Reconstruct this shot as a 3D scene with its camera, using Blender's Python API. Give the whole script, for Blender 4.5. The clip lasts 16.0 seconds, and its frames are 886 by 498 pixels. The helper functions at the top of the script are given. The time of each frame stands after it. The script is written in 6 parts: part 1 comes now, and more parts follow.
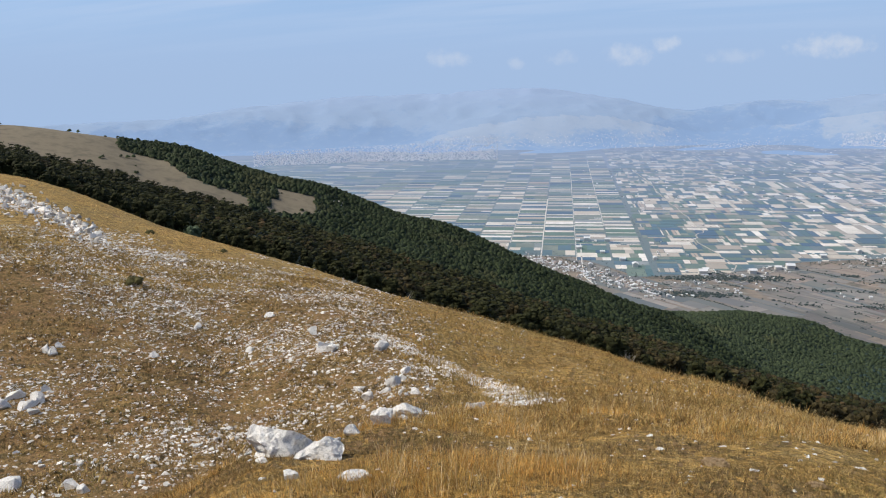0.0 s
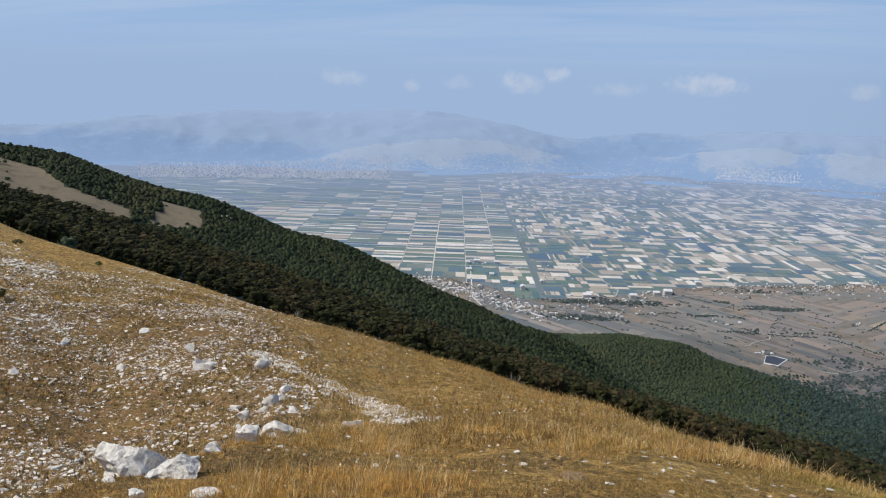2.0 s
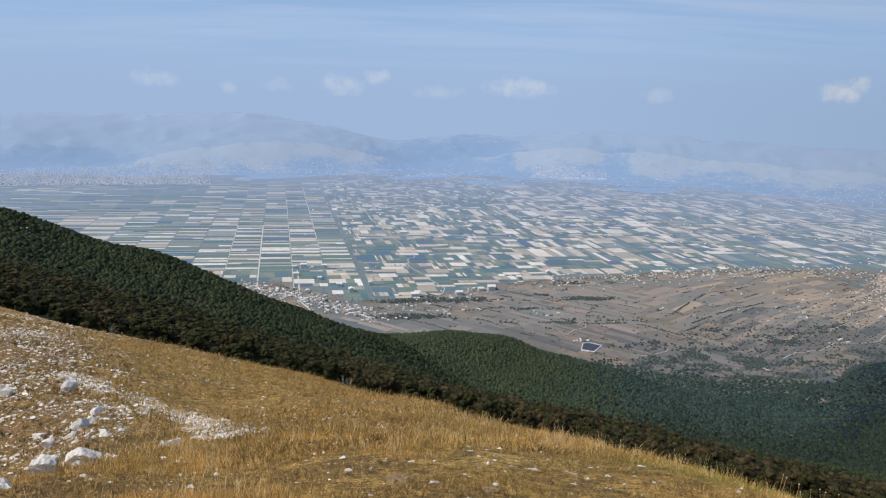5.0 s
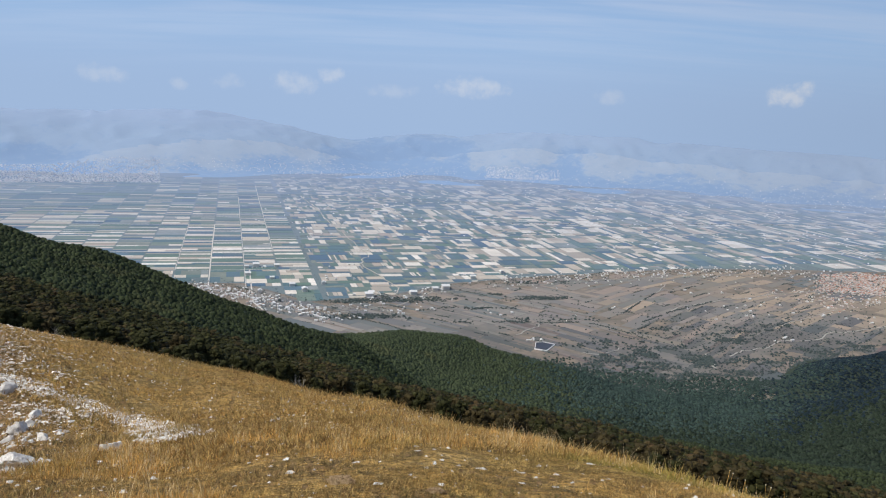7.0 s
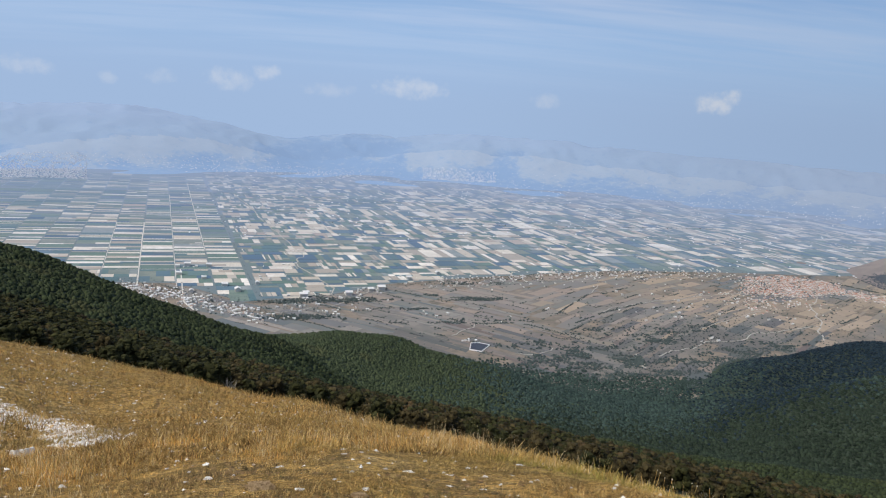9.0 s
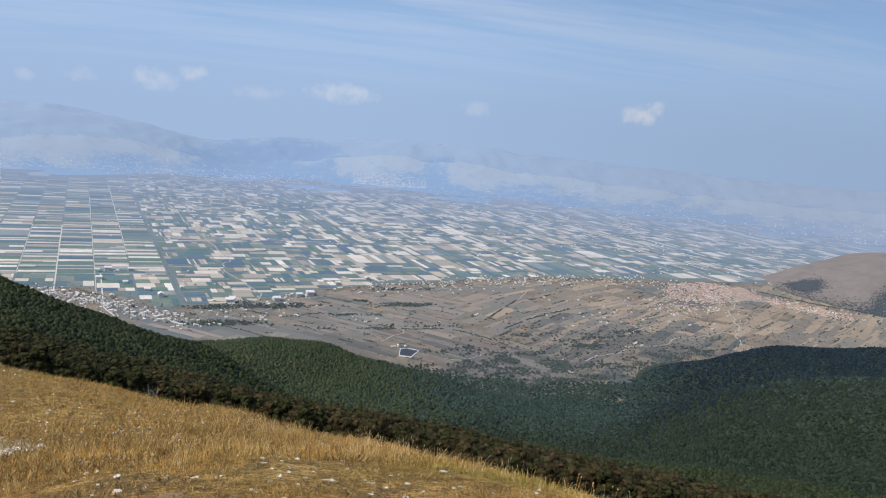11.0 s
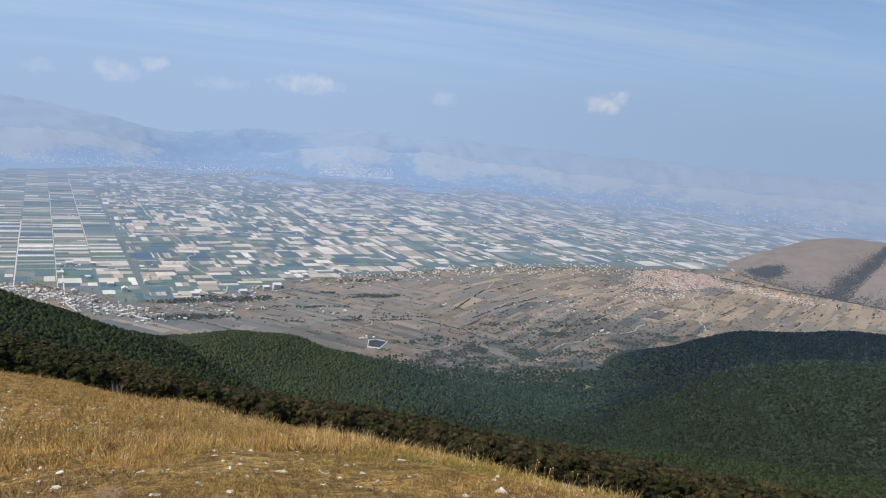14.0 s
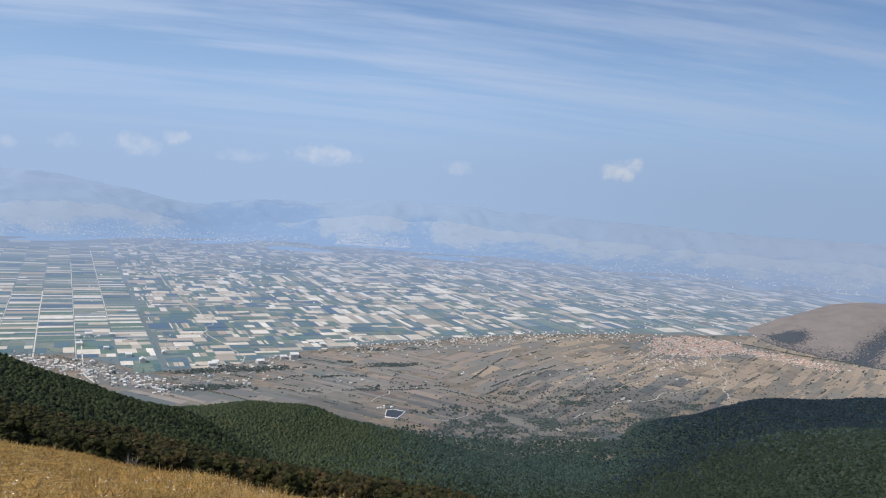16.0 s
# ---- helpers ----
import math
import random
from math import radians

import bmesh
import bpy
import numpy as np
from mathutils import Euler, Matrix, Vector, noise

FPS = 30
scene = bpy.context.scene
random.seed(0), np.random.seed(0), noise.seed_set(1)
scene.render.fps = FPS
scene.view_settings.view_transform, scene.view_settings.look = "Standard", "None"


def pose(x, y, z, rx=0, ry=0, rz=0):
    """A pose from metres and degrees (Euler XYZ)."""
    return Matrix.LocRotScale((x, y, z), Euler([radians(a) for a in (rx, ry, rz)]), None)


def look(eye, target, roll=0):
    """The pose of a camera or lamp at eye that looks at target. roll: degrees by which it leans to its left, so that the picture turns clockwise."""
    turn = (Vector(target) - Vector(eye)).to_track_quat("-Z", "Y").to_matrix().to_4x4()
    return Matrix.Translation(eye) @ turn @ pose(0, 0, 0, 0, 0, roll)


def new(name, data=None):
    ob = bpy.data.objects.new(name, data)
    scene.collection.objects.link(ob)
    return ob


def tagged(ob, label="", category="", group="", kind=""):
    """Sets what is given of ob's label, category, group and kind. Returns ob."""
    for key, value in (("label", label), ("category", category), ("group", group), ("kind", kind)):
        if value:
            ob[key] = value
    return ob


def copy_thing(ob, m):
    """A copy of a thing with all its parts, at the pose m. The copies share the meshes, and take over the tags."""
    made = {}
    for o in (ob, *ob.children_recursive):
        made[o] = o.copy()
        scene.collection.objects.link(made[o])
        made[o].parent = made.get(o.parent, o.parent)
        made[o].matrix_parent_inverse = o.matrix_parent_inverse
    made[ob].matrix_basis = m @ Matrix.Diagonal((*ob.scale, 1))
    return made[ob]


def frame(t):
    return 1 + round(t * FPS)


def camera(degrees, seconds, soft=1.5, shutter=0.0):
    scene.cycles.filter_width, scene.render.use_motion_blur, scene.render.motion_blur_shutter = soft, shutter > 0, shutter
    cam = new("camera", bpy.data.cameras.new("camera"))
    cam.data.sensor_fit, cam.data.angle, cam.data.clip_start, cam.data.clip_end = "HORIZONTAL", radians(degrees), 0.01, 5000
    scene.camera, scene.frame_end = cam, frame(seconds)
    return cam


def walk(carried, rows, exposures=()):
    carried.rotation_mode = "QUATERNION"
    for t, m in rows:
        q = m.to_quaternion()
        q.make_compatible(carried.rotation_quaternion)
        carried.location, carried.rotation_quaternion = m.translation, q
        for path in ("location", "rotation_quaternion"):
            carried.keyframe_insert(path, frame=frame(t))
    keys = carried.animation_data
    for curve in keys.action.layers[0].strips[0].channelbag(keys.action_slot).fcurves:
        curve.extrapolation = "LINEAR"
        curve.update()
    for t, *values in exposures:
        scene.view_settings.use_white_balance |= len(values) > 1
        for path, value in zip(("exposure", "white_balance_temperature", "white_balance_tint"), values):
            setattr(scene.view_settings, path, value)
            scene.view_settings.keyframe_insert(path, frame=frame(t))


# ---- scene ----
cam = camera(57.4, 16.0, soft=1.1)
PATH = [
    (0, pose(0.000, -0.000, 1.500, 77.50, 1.17, -0.26)),
    (0.5, pose(0.041, 0.036, 1.473, 77.69, 0.54, -4.71)),
    (1, pose(0.083, 0.050, 1.464, 77.67, 0.18, -7.21)),
    (1.5, pose(0.120, 0.039, 1.462, 78.16, -0.57, -8.30)),
    (2, pose(0.158, 0.026, 1.446, 78.95, -1.80, -7.49)),
    (2.5, pose(0.186, 0.022, 1.445, 79.15, -2.14, -7.81)),
    (3, pose(0.210, 0.038, 1.435, 79.15, -2.24, -8.84)),
    (3.5, pose(0.226, 0.058, 1.429, 79.30, -2.74, -11.60)),
    (4, pose(0.231, 0.087, 1.429, 79.42, -2.44, -14.74)),
    (4.5, pose(0.241, 0.114, 1.423, 79.48, -1.91, -17.81)),
    (7, pose(0.364, 0.237, 1.356, 79.60, -2.61, -23.05)),
    (7.5, pose(0.366, 0.257, 1.368, 79.81, -1.73, -24.07)),
    (8, pose(0.389, 0.280, 1.361, 79.80, -1.89, -25.98)),
    (8.5, pose(0.424, 0.306, 1.344, 79.77, -2.89, -27.02)),
    (9, pose(0.473, 0.338, 1.311, 79.90, -3.86, -27.42)),
    (9.5, pose(0.509, 0.341, 1.300, 80.03, -5.13, -28.73)),
    (12, pose(0.572, 0.396, 1.288, 80.63, -4.37, -34.03)),
    (12.5, pose(0.606, 0.408, 1.263, 80.45, -4.68, -34.73)),
    (13, pose(0.639, 0.398, 1.252, 80.41, -4.90, -34.94)),
    (13.5, pose(0.678, 0.401, 1.239, 80.37, -4.86, -34.95)),
    (14, pose(0.704, 0.410, 1.232, 80.21, -4.80, -34.64)),
    (14.5, pose(0.730, 0.420, 1.223, 80.03, -4.68, -34.03)),
    (15, pose(0.758, 0.436, 1.206, 79.89, -4.48, -33.58)),
    (15.5, pose(0.783, 0.424, 1.197, 81.14, -4.24, -33.38)),
    (16, pose(0.783, 0.424, 1.197, 84.93, -4.12, -33.50)),
]
walk(cam, PATH, [(0, 0.02), (1.5, -0.08), (2.5, -0.14), (3.5, -0.13), (4.5, -0.10), (7, -0.06), (12, -0.04), (16, -0.04)])

EYE = 1.5            # height of the viewer's eye over the ground at the start
PLAIN = EYE - 400.0  # level of the valley floor
GRID = radians(8.5)  # bearing of the field roads

# ---------------------------------------------------------------- sky and sun
SUN_AZ, SUN_EL = -88.0, 48.0
world = bpy.data.worlds.new("world")
scene.world = world
world.use_nodes = True


class Nodes:
    """A small builder for node trees."""

    def __init__(self, tree):
        self.tree = tree
        tree.nodes.clear()

    def add(self, kind, **values):
        n = self.tree.nodes.new(kind)
        for key, value in values.items():
            setattr(n, key, value)
        return n

    def link(self, a, b):
        self.tree.links.new(a, b)

    def put(self, socket, value):
        if isinstance(value, bpy.types.NodeSocket):
            self.link(value, socket)
        else:
            socket.default_value = value

    def math(self, op, a, b=0.0, clamp=False):
        n = self.add("ShaderNodeMath", operation=op, use_clamp=clamp)
        self.put(n.inputs[0], a)
        self.put(n.inputs[1], b)
        return n.outputs[0]

    def mix(self, fac, a, b, blend="MIX"):
        n = self.add("ShaderNodeMix", data_type="RGBA", blend_type=blend)
        self.put(n.inputs[0], fac)
        self.put(n.inputs[6], a if isinstance(a, bpy.types.NodeSocket) else (*a, 1))
        self.put(n.inputs[7], b if isinstance(b, bpy.types.NodeSocket) else (*b, 1))
        return n.outputs[2]

    def noise(self, vector, scale, detail=4.0, rough=0.55):
        n = self.add("ShaderNodeTexNoise")
        self.put(n.inputs["Vector"], vector)
        n.inputs["Scale"].default_value = scale
        n.inputs["Detail"].default_value = detail
        n.inputs["Roughness"].default_value = rough
        return n.outputs["Fac"]

    def ramp(self, fac, stops, mode="LINEAR"):
        n = self.add("ShaderNodeValToRGB")
        n.color_ramp.interpolation = mode
        els = n.color_ramp.elements
        while len(els) < len(stops):
            els.new(0.5)
        for e, (p, c) in zip(els, stops):
            e.position = p
            e.color = (*c, 1) if isinstance(c, tuple) else (c, c, c, 1)
        self.put(n.inputs[0], fac)
        return n.outputs[0]

    def span(self, value, a, b, lo=0.0, hi=1.0, smooth=True):
        n = self.add("ShaderNodeMapRange", interpolation_type="SMOOTHSTEP" if smooth else "LINEAR")
        self.put(n.inputs[0], value)
        for i, v in enumerate((a, b, lo, hi)):
            n.inputs[1 + i].default_value = v
        return n.outputs[0]


def bearing(az, el):
    """The unit vector at a bearing (degrees to the right of +Y) and an elevation."""
    a, e = radians(az), radians(el)
    return Vector((math.sin(a) * math.cos(e), math.cos(a) * math.cos(e), math.sin(e)))


n = Nodes(world.node_tree)
tex = n.add("ShaderNodeTexCoord")
sky = n.add("ShaderNodeTexSky", sky_type="NISHITA", sun_disc=False)
sky.sun_elevation, sky.sun_rotation = radians(SUN_EL), radians(SUN_AZ)
sky.altitude, sky.air_density, sky.dust_density = 1500, 1.0, 0.6
lit = n.mix(1.0, sky.outputs[0], (0.086, 0.098, 0.115), "MULTIPLY")
sep = n.add("ShaderNodeSeparateXYZ")
n.link(tex.outputs["Generated"], sep.inputs[0])
up = sep.outputs[2]
# pale air towards the horizon
air = n.span(up, -0.03, 0.27, 1.0, 0.0)
colour = n.mix(n.math("MULTIPLY", air, 0.96), lit, (0.335, 0.495, 0.80))
low = n.span(up, -0.02, 0.10, 1.0, 0.0)
# the air is brighter on the side of the sun
side = n.add("ShaderNodeVectorMath", operation="DOT_PRODUCT")
n.link(tex.outputs["Generated"], side.inputs[0])
side.inputs[1].default_value = bearing(SUN_AZ, 0)
glow = n.span(side.outputs["Value"], -0.95, -0.35, 0.84, 1.0)
colour = n.mix(n.math("MULTIPLY", low, 0.85), colour, (0.372, 0.507, 0.73))
# thin high streaks of cloud, on a level far overhead
flat = n.add("ShaderNodeVectorMath", operation="DIVIDE")
n.link(tex.outputs["Generated"], flat.inputs[0])
lift = n.math("ADD", n.math("MAXIMUM", up, 0.0), 0.09)
cmb = n.add("ShaderNodeCombineXYZ")
for i in range(3):
    n.link(lift, cmb.inputs[i])
n.link(cmb.outputs[0], flat.inputs[1])
mapping = n.add("ShaderNodeMapping", vector_type="TEXTURE")
mapping.inputs["Rotation"].default_value = (0, 0, radians(-24))
mapping.inputs["Scale"].default_value = (3.6, 0.9, 100000.0)
n.link(flat.outputs[0], mapping.inputs[0])
streak = n.noise(mapping.outputs[0], 1.6, 6.0, 0.6)
veil = n.math("MULTIPLY", n.span(streak, 0.42, 0.70), n.span(up, 0.02, 0.14))
colour = n.mix(n.math("MULTIPLY", veil, 0.55), colour, (0.52, 0.62, 0.82))
broad = n.noise(mapping.outputs[0], 0.55, 5.0, 0.62)
colour = n.mix(n.math("MULTIPLY", n.math("MULTIPLY", n.span(broad, 0.44, 0.62), n.span(up, 0.0, 0.10)), 0.42), colour, (0.50, 0.62, 0.83))
# small fair-weather clouds low over the far mountains: bearing, elevation, half width, half height, strength
CUMULUS = [(0.6, 0.75, 1.6, 0.7, 0.35), (5.3, 0.3, 0.6, 0.5, 0.3), (8.4, 0.6, 1.2, 0.5, 0.25), (12.9, 0.85, 1.7, 0.9, 0.45),
           (15.2, 1.35, 1.0, 0.6, 0.5), (19.5, 0.5, 2.0, 0.5, 0.25), (25.3, 0.95, 2.6, 0.8, 0.55), (34.5, 0.75, 1.1, 0.6, 0.35),
           (45.6, 1.25, 1.3, 0.75, 0.8), (46.6, 1.75, 0.8, 0.6, 0.8)]
puff = n.noise(tex.outputs["Generated"], 60.0, 5.0, 0.6)
total = None
for az, el, w, h, s in CUMULUS:
    mid = bearing(az, el)
    right = bearing(az + 90, 0)
    top = right.cross(mid)
    terms = []
    for axis, size in ((right, w), (top, h)):
        dot = n.add("ShaderNodeVectorMath", operation="DOT_PRODUCT")
        n.link(tex.outputs["Generated"], dot.inputs[0])
        dot.inputs[1].default_value = axis
        off = n.math("DIVIDE", n.math("SUBTRACT", dot.outputs["Value"], mid.dot(axis)), math.sin(radians(size)))
        terms.append(n.math("MULTIPLY", off, off))
    front = n.add("ShaderNodeVectorMath", operation="DOT_PRODUCT")
    n.link(tex.outputs["Generated"], front.inputs[0])
    front.inputs[1].default_value = mid
    blob = n.math("SUBTRACT", 1.25, n.math("ADD", terms[0], terms[1]))
    blob = n.math("ADD", blob, n.math("MULTIPLY", n.math("SUBTRACT", puff, 0.52), 3.6))
    blob = n.math("MULTIPLY", n.span(blob, 0.0, 1.7, 0.0, s), n.math("GREATER_THAN", front.outputs["Value"], 0.9))
    total = blob if total is None else n.math("MAXIMUM", total, blob)
colour = n.mix(total, colour, (0.66, 0.71, 0.80))
colour = n.mix(1.0, colour, glow, "MULTIPLY")
back = n.add("ShaderNodeBackground")
n.link(colour, back.inputs[0])
out = n.add("ShaderNodeOutputWorld")
n.link(back.outputs[0], out.inputs[0])

sun = new("sun", bpy.data.lights.new("sun", "SUN"))
sun.data.energy, sun.data.angle, sun.data.color = 4.4, radians(0.6), (1.0, 0.92, 0.79)
sun.matrix_world = look(bearing(SUN_AZ, SUN_EL) * 100, (0, 0, 0))

# ---------------------------------------------------------------- materials


def material(name, rough=0.9):
    m = bpy.data.materials.new(name)
    m.use_nodes = True
    b = Nodes(m.node_tree)
    shader = b.add("ShaderNodeBsdfPrincipled")
    shader.inputs["Roughness"].default_value = rough
    shader.inputs["Specular IOR Level"].default_value = 0.15
    o = b.add("ShaderNodeOutputMaterial")
    b.link(shader.outputs[0], o.inputs[0])
    return m, b, shader


def bumped(b, shader, height, strength, distance):
    bump = b.add("ShaderNodeBump")
    bump.inputs["Strength"].default_value = strength
    bump.inputs["Distance"].default_value = distance
    b.link(height, bump.inputs["Height"])
    b.link(bump.outputs[0], shader.inputs["Normal"])


def place(b):
    return b.add("ShaderNodeNewGeometry").outputs["Position"]


def grass_ground():
    m, b, s = material("dry_grass_ground", 0.95)
    p = place(b)
    broad, middle, tuft, fine = b.noise(p, 0.16, 3), b.noise(p, 0.9, 5, 0.65), b.noise(p, 2.8, 5, 0.65), b.noise(p, 22.0, 4, 0.7)
    c = b.ramp(middle, [(0.3, (0.446, 0.245, 0.063)), (0.45, (0.681, 0.398, 0.105)), (0.58, (0.893, 0.549, 0.163)), (0.75, (0.634, 0.435, 0.111))])
    c = b.mix(b.span(broad, 0.42, 0.62, 0.0, 0.5), c, (0.48, 0.36, 0.14))
    c = b.mix(b.span(tuft, 0.48, 0.60, 0.0, 0.7), c, (0.17, 0.125, 0.04))
    c = b.mix(b.span(b.noise(p, 8.0, 4, 0.65), 0.46, 0.58, 0.0, 0.7), c, (0.16, 0.11, 0.045))
    c = b.mix(b.span(tuft, 0.32, 0.42, 0.6, 0.0), c, (0.68, 0.51, 0.25))
    c = b.mix(b.span(fine, 0.45, 0.62, 0.0, 0.7), c, (0.12, 0.075, 0.025))
    straw = b.noise(p, 75.0, 3, 0.7)
    c = b.mix(b.span(straw, 0.50, 0.58, 0.0, 0.7), c, (0.10, 0.07, 0.025))
    c = b.mix(b.span(straw, 0.36, 0.43, 0.6, 0.0), c, (0.80, 0.60, 0.30))
    b.link(c, s.inputs["Base Color"])
    bumped(b, s, b.math("ADD", fine, b.math("MULTIPLY", tuft, 3.0)), 1.0, 0.08)
    return m


def stony_soil():
    """Brown stony earth of the hollow, with thin olive turf."""
    m, b, s = material("stony_soil", 0.95)
    p = place(b)
    middle, tuft, fine = b.noise(p, 0.8, 5, 0.65), b.noise(p, 4.0, 5, 0.7), b.noise(p, 16.0, 4, 0.7)
    c = b.ramp(middle, [(0.30, (0.23, 0.135, 0.066)), (0.44, (0.37, 0.22, 0.096)), (0.56, (0.30, 0.192, 0.075)), (0.66, (0.46, 0.285, 0.105)), (0.78, (0.39, 0.265, 0.095))])
    c = b.mix(b.span(tuft, 0.48, 0.60, 0.0, 0.7), c, (0.13, 0.10, 0.04))
    c = b.mix(b.span(fine, 0.50, 0.60, 0.0, 0.7), c, (0.10, 0.07, 0.03))
    c = b.mix(b.span(fine, 0.34, 0.42, 0.5, 0.0), c, (0.55, 0.41, 0.24))
    b.link(c, s.inputs["Base Color"])
    bumped(b, s, b.math("ADD", fine, b.math("MULTIPLY", tuft, 2.0)), 1.0, 0.08)
    return m


def forest_floor():
    m, b, s = material("hillside_ground", 0.95)
    p = place(b)
    c = b.ramp(b.noise(p, 0.05, 5, 0.6), [(0.3, (0.030, 0.044, 0.032)), (0.7, (0.045, 0.060, 0.042))])
    b.link(c, s.inputs["Base Color"])
    return m


def tan_slope():
    m, b, s = material("pasture", 0.95)
    p = place(b)
    c = b.ramp(b.noise(p, 0.12, 5, 0.65), [(0.3, (0.13, 0.112, 0.08)), (0.55, (0.21, 0.175, 0.12)), (0.75, (0.17, 0.145, 0.10))])
    b.link(c, s.inputs["Base Color"])
    return m


def foliage(name, dark, light, brown, share):
    """Leaves: the hue drifts from tree to tree and from clump to clump."""
    m, b, s = material(name, 0.75)
    g = b.add("ShaderNodeNewGeometry")
    c = b.mix(g.outputs["Random Per Island"], dark, light)
    wide = b.noise(g.outputs["Position"], share[1], 2)
    c = b.mix(b.span(wide, 0.62 - share[0], 0.72 - share[0] * 0.5), c, brown)
    b.link(c, s.inputs["Base Color"])
    s.inputs["Specular IOR Level"].default_value = 0.1
    return m


def limestone():
    m, b, s = material("white_limestone", 0.85)
    t = b.add("ShaderNodeTexCoord").outputs["Object"]
    p = place(b)
    fine, mid = b.noise(p, 42.0, 6, 0.75), b.noise(p, 8.0, 5, 0.7)
    c = b.ramp(mid, [(0.3, (0.62, 0.585, 0.53)), (0.42, (0.85, 0.82, 0.765)), (0.7, (0.94, 0.915, 0.865))])
    c = b.mix(b.span(fine, 0.51, 0.60, 0.0, 0.6), c, (0.40, 0.385, 0.36))
    c = b.mix(b.span(b.noise(p, 130.0, 4, 0.7), 0.54, 0.62, 0.0, 0.5), c, (0.34, 0.32, 0.29))
    info = b.add("ShaderNodeObjectInfo").outputs["Random"]
    c = b.mix(b.math("MULTIPLY", info, 0.25), c, (0.45, 0.42, 0.37))
    b.link(c, s.inputs["Base Color"])
    bumped(b, s, b.math("ADD", fine, b.math("MULTIPLY", mid, 2.0)), 0.7, 0.03)
    return m


def soil():
    m, b, s = material("crumbly_earth", 0.95)
    p = place(b)
    fine = b.noise(p, 45.0, 5, 0.7)
    c = b.ramp(fine, [(0.3, (0.20, 0.13, 0.07)), (0.5, (0.45, 0.31, 0.17)), (0.7, (0.60, 0.44, 0.26))])
    b.link(c, s.inputs["Base Color"])
    bumped(b, s, fine, 1.0, 0.05)
    return m


def scree_stone():
    m, b, s = material("scree_stone", 0.9)
    g = b.add("ShaderNodeNewGeometry")
    c = b.ramp(g.outputs["Random Per Island"], [(0.0, (0.38, 0.33, 0.27)), (0.35, (0.62, 0.565, 0.49)), (0.8, (0.83, 0.785, 0.715)), (1.0, (0.94, 0.91, 0.86))])
    fine = b.noise(g.outputs["Position"], 18.0, 4, 0.7)
    c = b.mix(b.span(fine, 0.5, 0.75, 0.0, 0.35), c, (0.34, 0.31, 0.27))
    b.link(c, s.inputs["Base Color"])
    return m


def blades(name, stops):
    m, b, s = material(name, 0.7)
    g = b.add("ShaderNodeNewGeometry")
    c = b.ramp(g.outputs["Random Per Island"], stops)
    patch = b.noise(g.outputs["Position"], 2.6, 5, 0.7)
    c = b.mix(b.span(patch, 0.52, 0.64, 0.0, 0.6), c, (0.27, 0.19, 0.075))
    green = b.noise(g.outputs["Position"], 0.45, 3, 0.5)
    c = b.mix(b.span(green, 0.52, 0.66, 0.0, 0.4), c, (0.36, 0.29, 0.085))
    for size, dark, pale in ((7.0, 0.42, 0.4), (26.0, 0.62, 0.7)):
        clump = b.noise(g.outputs["Position"], size, 3, 0.6)
        c = b.mix(b.span(clump, 0.50, 0.60, 0.0, dark), c, (0.13, 0.078, 0.03))
        c = b.mix(b.span(clump, 0.34, 0.44, pale, 0.0), c, (0.96, 0.68, 0.27))
    spot = b.add("ShaderNodeVectorMath", operation="DISTANCE")
    b.link(g.outputs["Position"], spot.inputs[0])
    spot.inputs[1].default_value = (5.3, 5.9, -1.9)
    c = b.mix(b.span(spot.outputs["Value"], 0.5, 1.5, 0.5, 0.0), c, (0.34, 0.32, 0.07))
    b.link(c, s.inputs["Base Color"])
    thin = b.add("ShaderNodeBsdfTranslucent")
    b.link(c, thin.inputs[0])
    both = b.add("ShaderNodeMixShader")
    both.inputs[0].default_value = 0.25
    b.link(s.outputs[0], both.inputs[1])
    b.link(thin.outputs[0], both.inputs[2])
    b.link(both.outputs[0], b.tree.nodes["Material Output"].inputs[0])
    return m


def crops(name, stops, tint):
    m, b, s = material(name, 0.9)
    g = b.add("ShaderNodeNewGeometry")
    info = b.add("ShaderNodeObjectInfo").outputs["Random"]
    r = b.math("FRACT", b.math("ADD", g.outputs["Random Per Island"], info))
    c = b.ramp(r, stops, "CONSTANT")
    c = b.mix(b.span(b.noise(g.outputs["Position"], 0.05, 5, 0.7), 0.35, 0.65, 0.0, 0.35), c, tint)
    c = b.mix(b.span(b.noise(g.outputs["Position"], 0.0045, 3, 0.55), 0.45, 0.62, 0.0, 0.35), c, tint)
    b.link(c, s.inputs["Base Color"])
    return m


def plain_ground():
    m, b, s = material("valley_ground", 0.95)
    p = place(b)
    a, d = b.noise(p, 0.004, 4, 0.6), b.noise(p, 0.03, 5, 0.65)
    c = b.ramp(d, [(0.3, (0.12, 0.115, 0.10)), (0.5, (0.205, 0.175, 0.145)), (0.68, (0.28, 0.225, 0.17))])
    c = b.mix(b.span(a, 0.4, 0.62, 0.0, 0.6), c, (0.17, 0.18, 0.185))
    b.link(c, s.inputs["Base Color"])
    return m


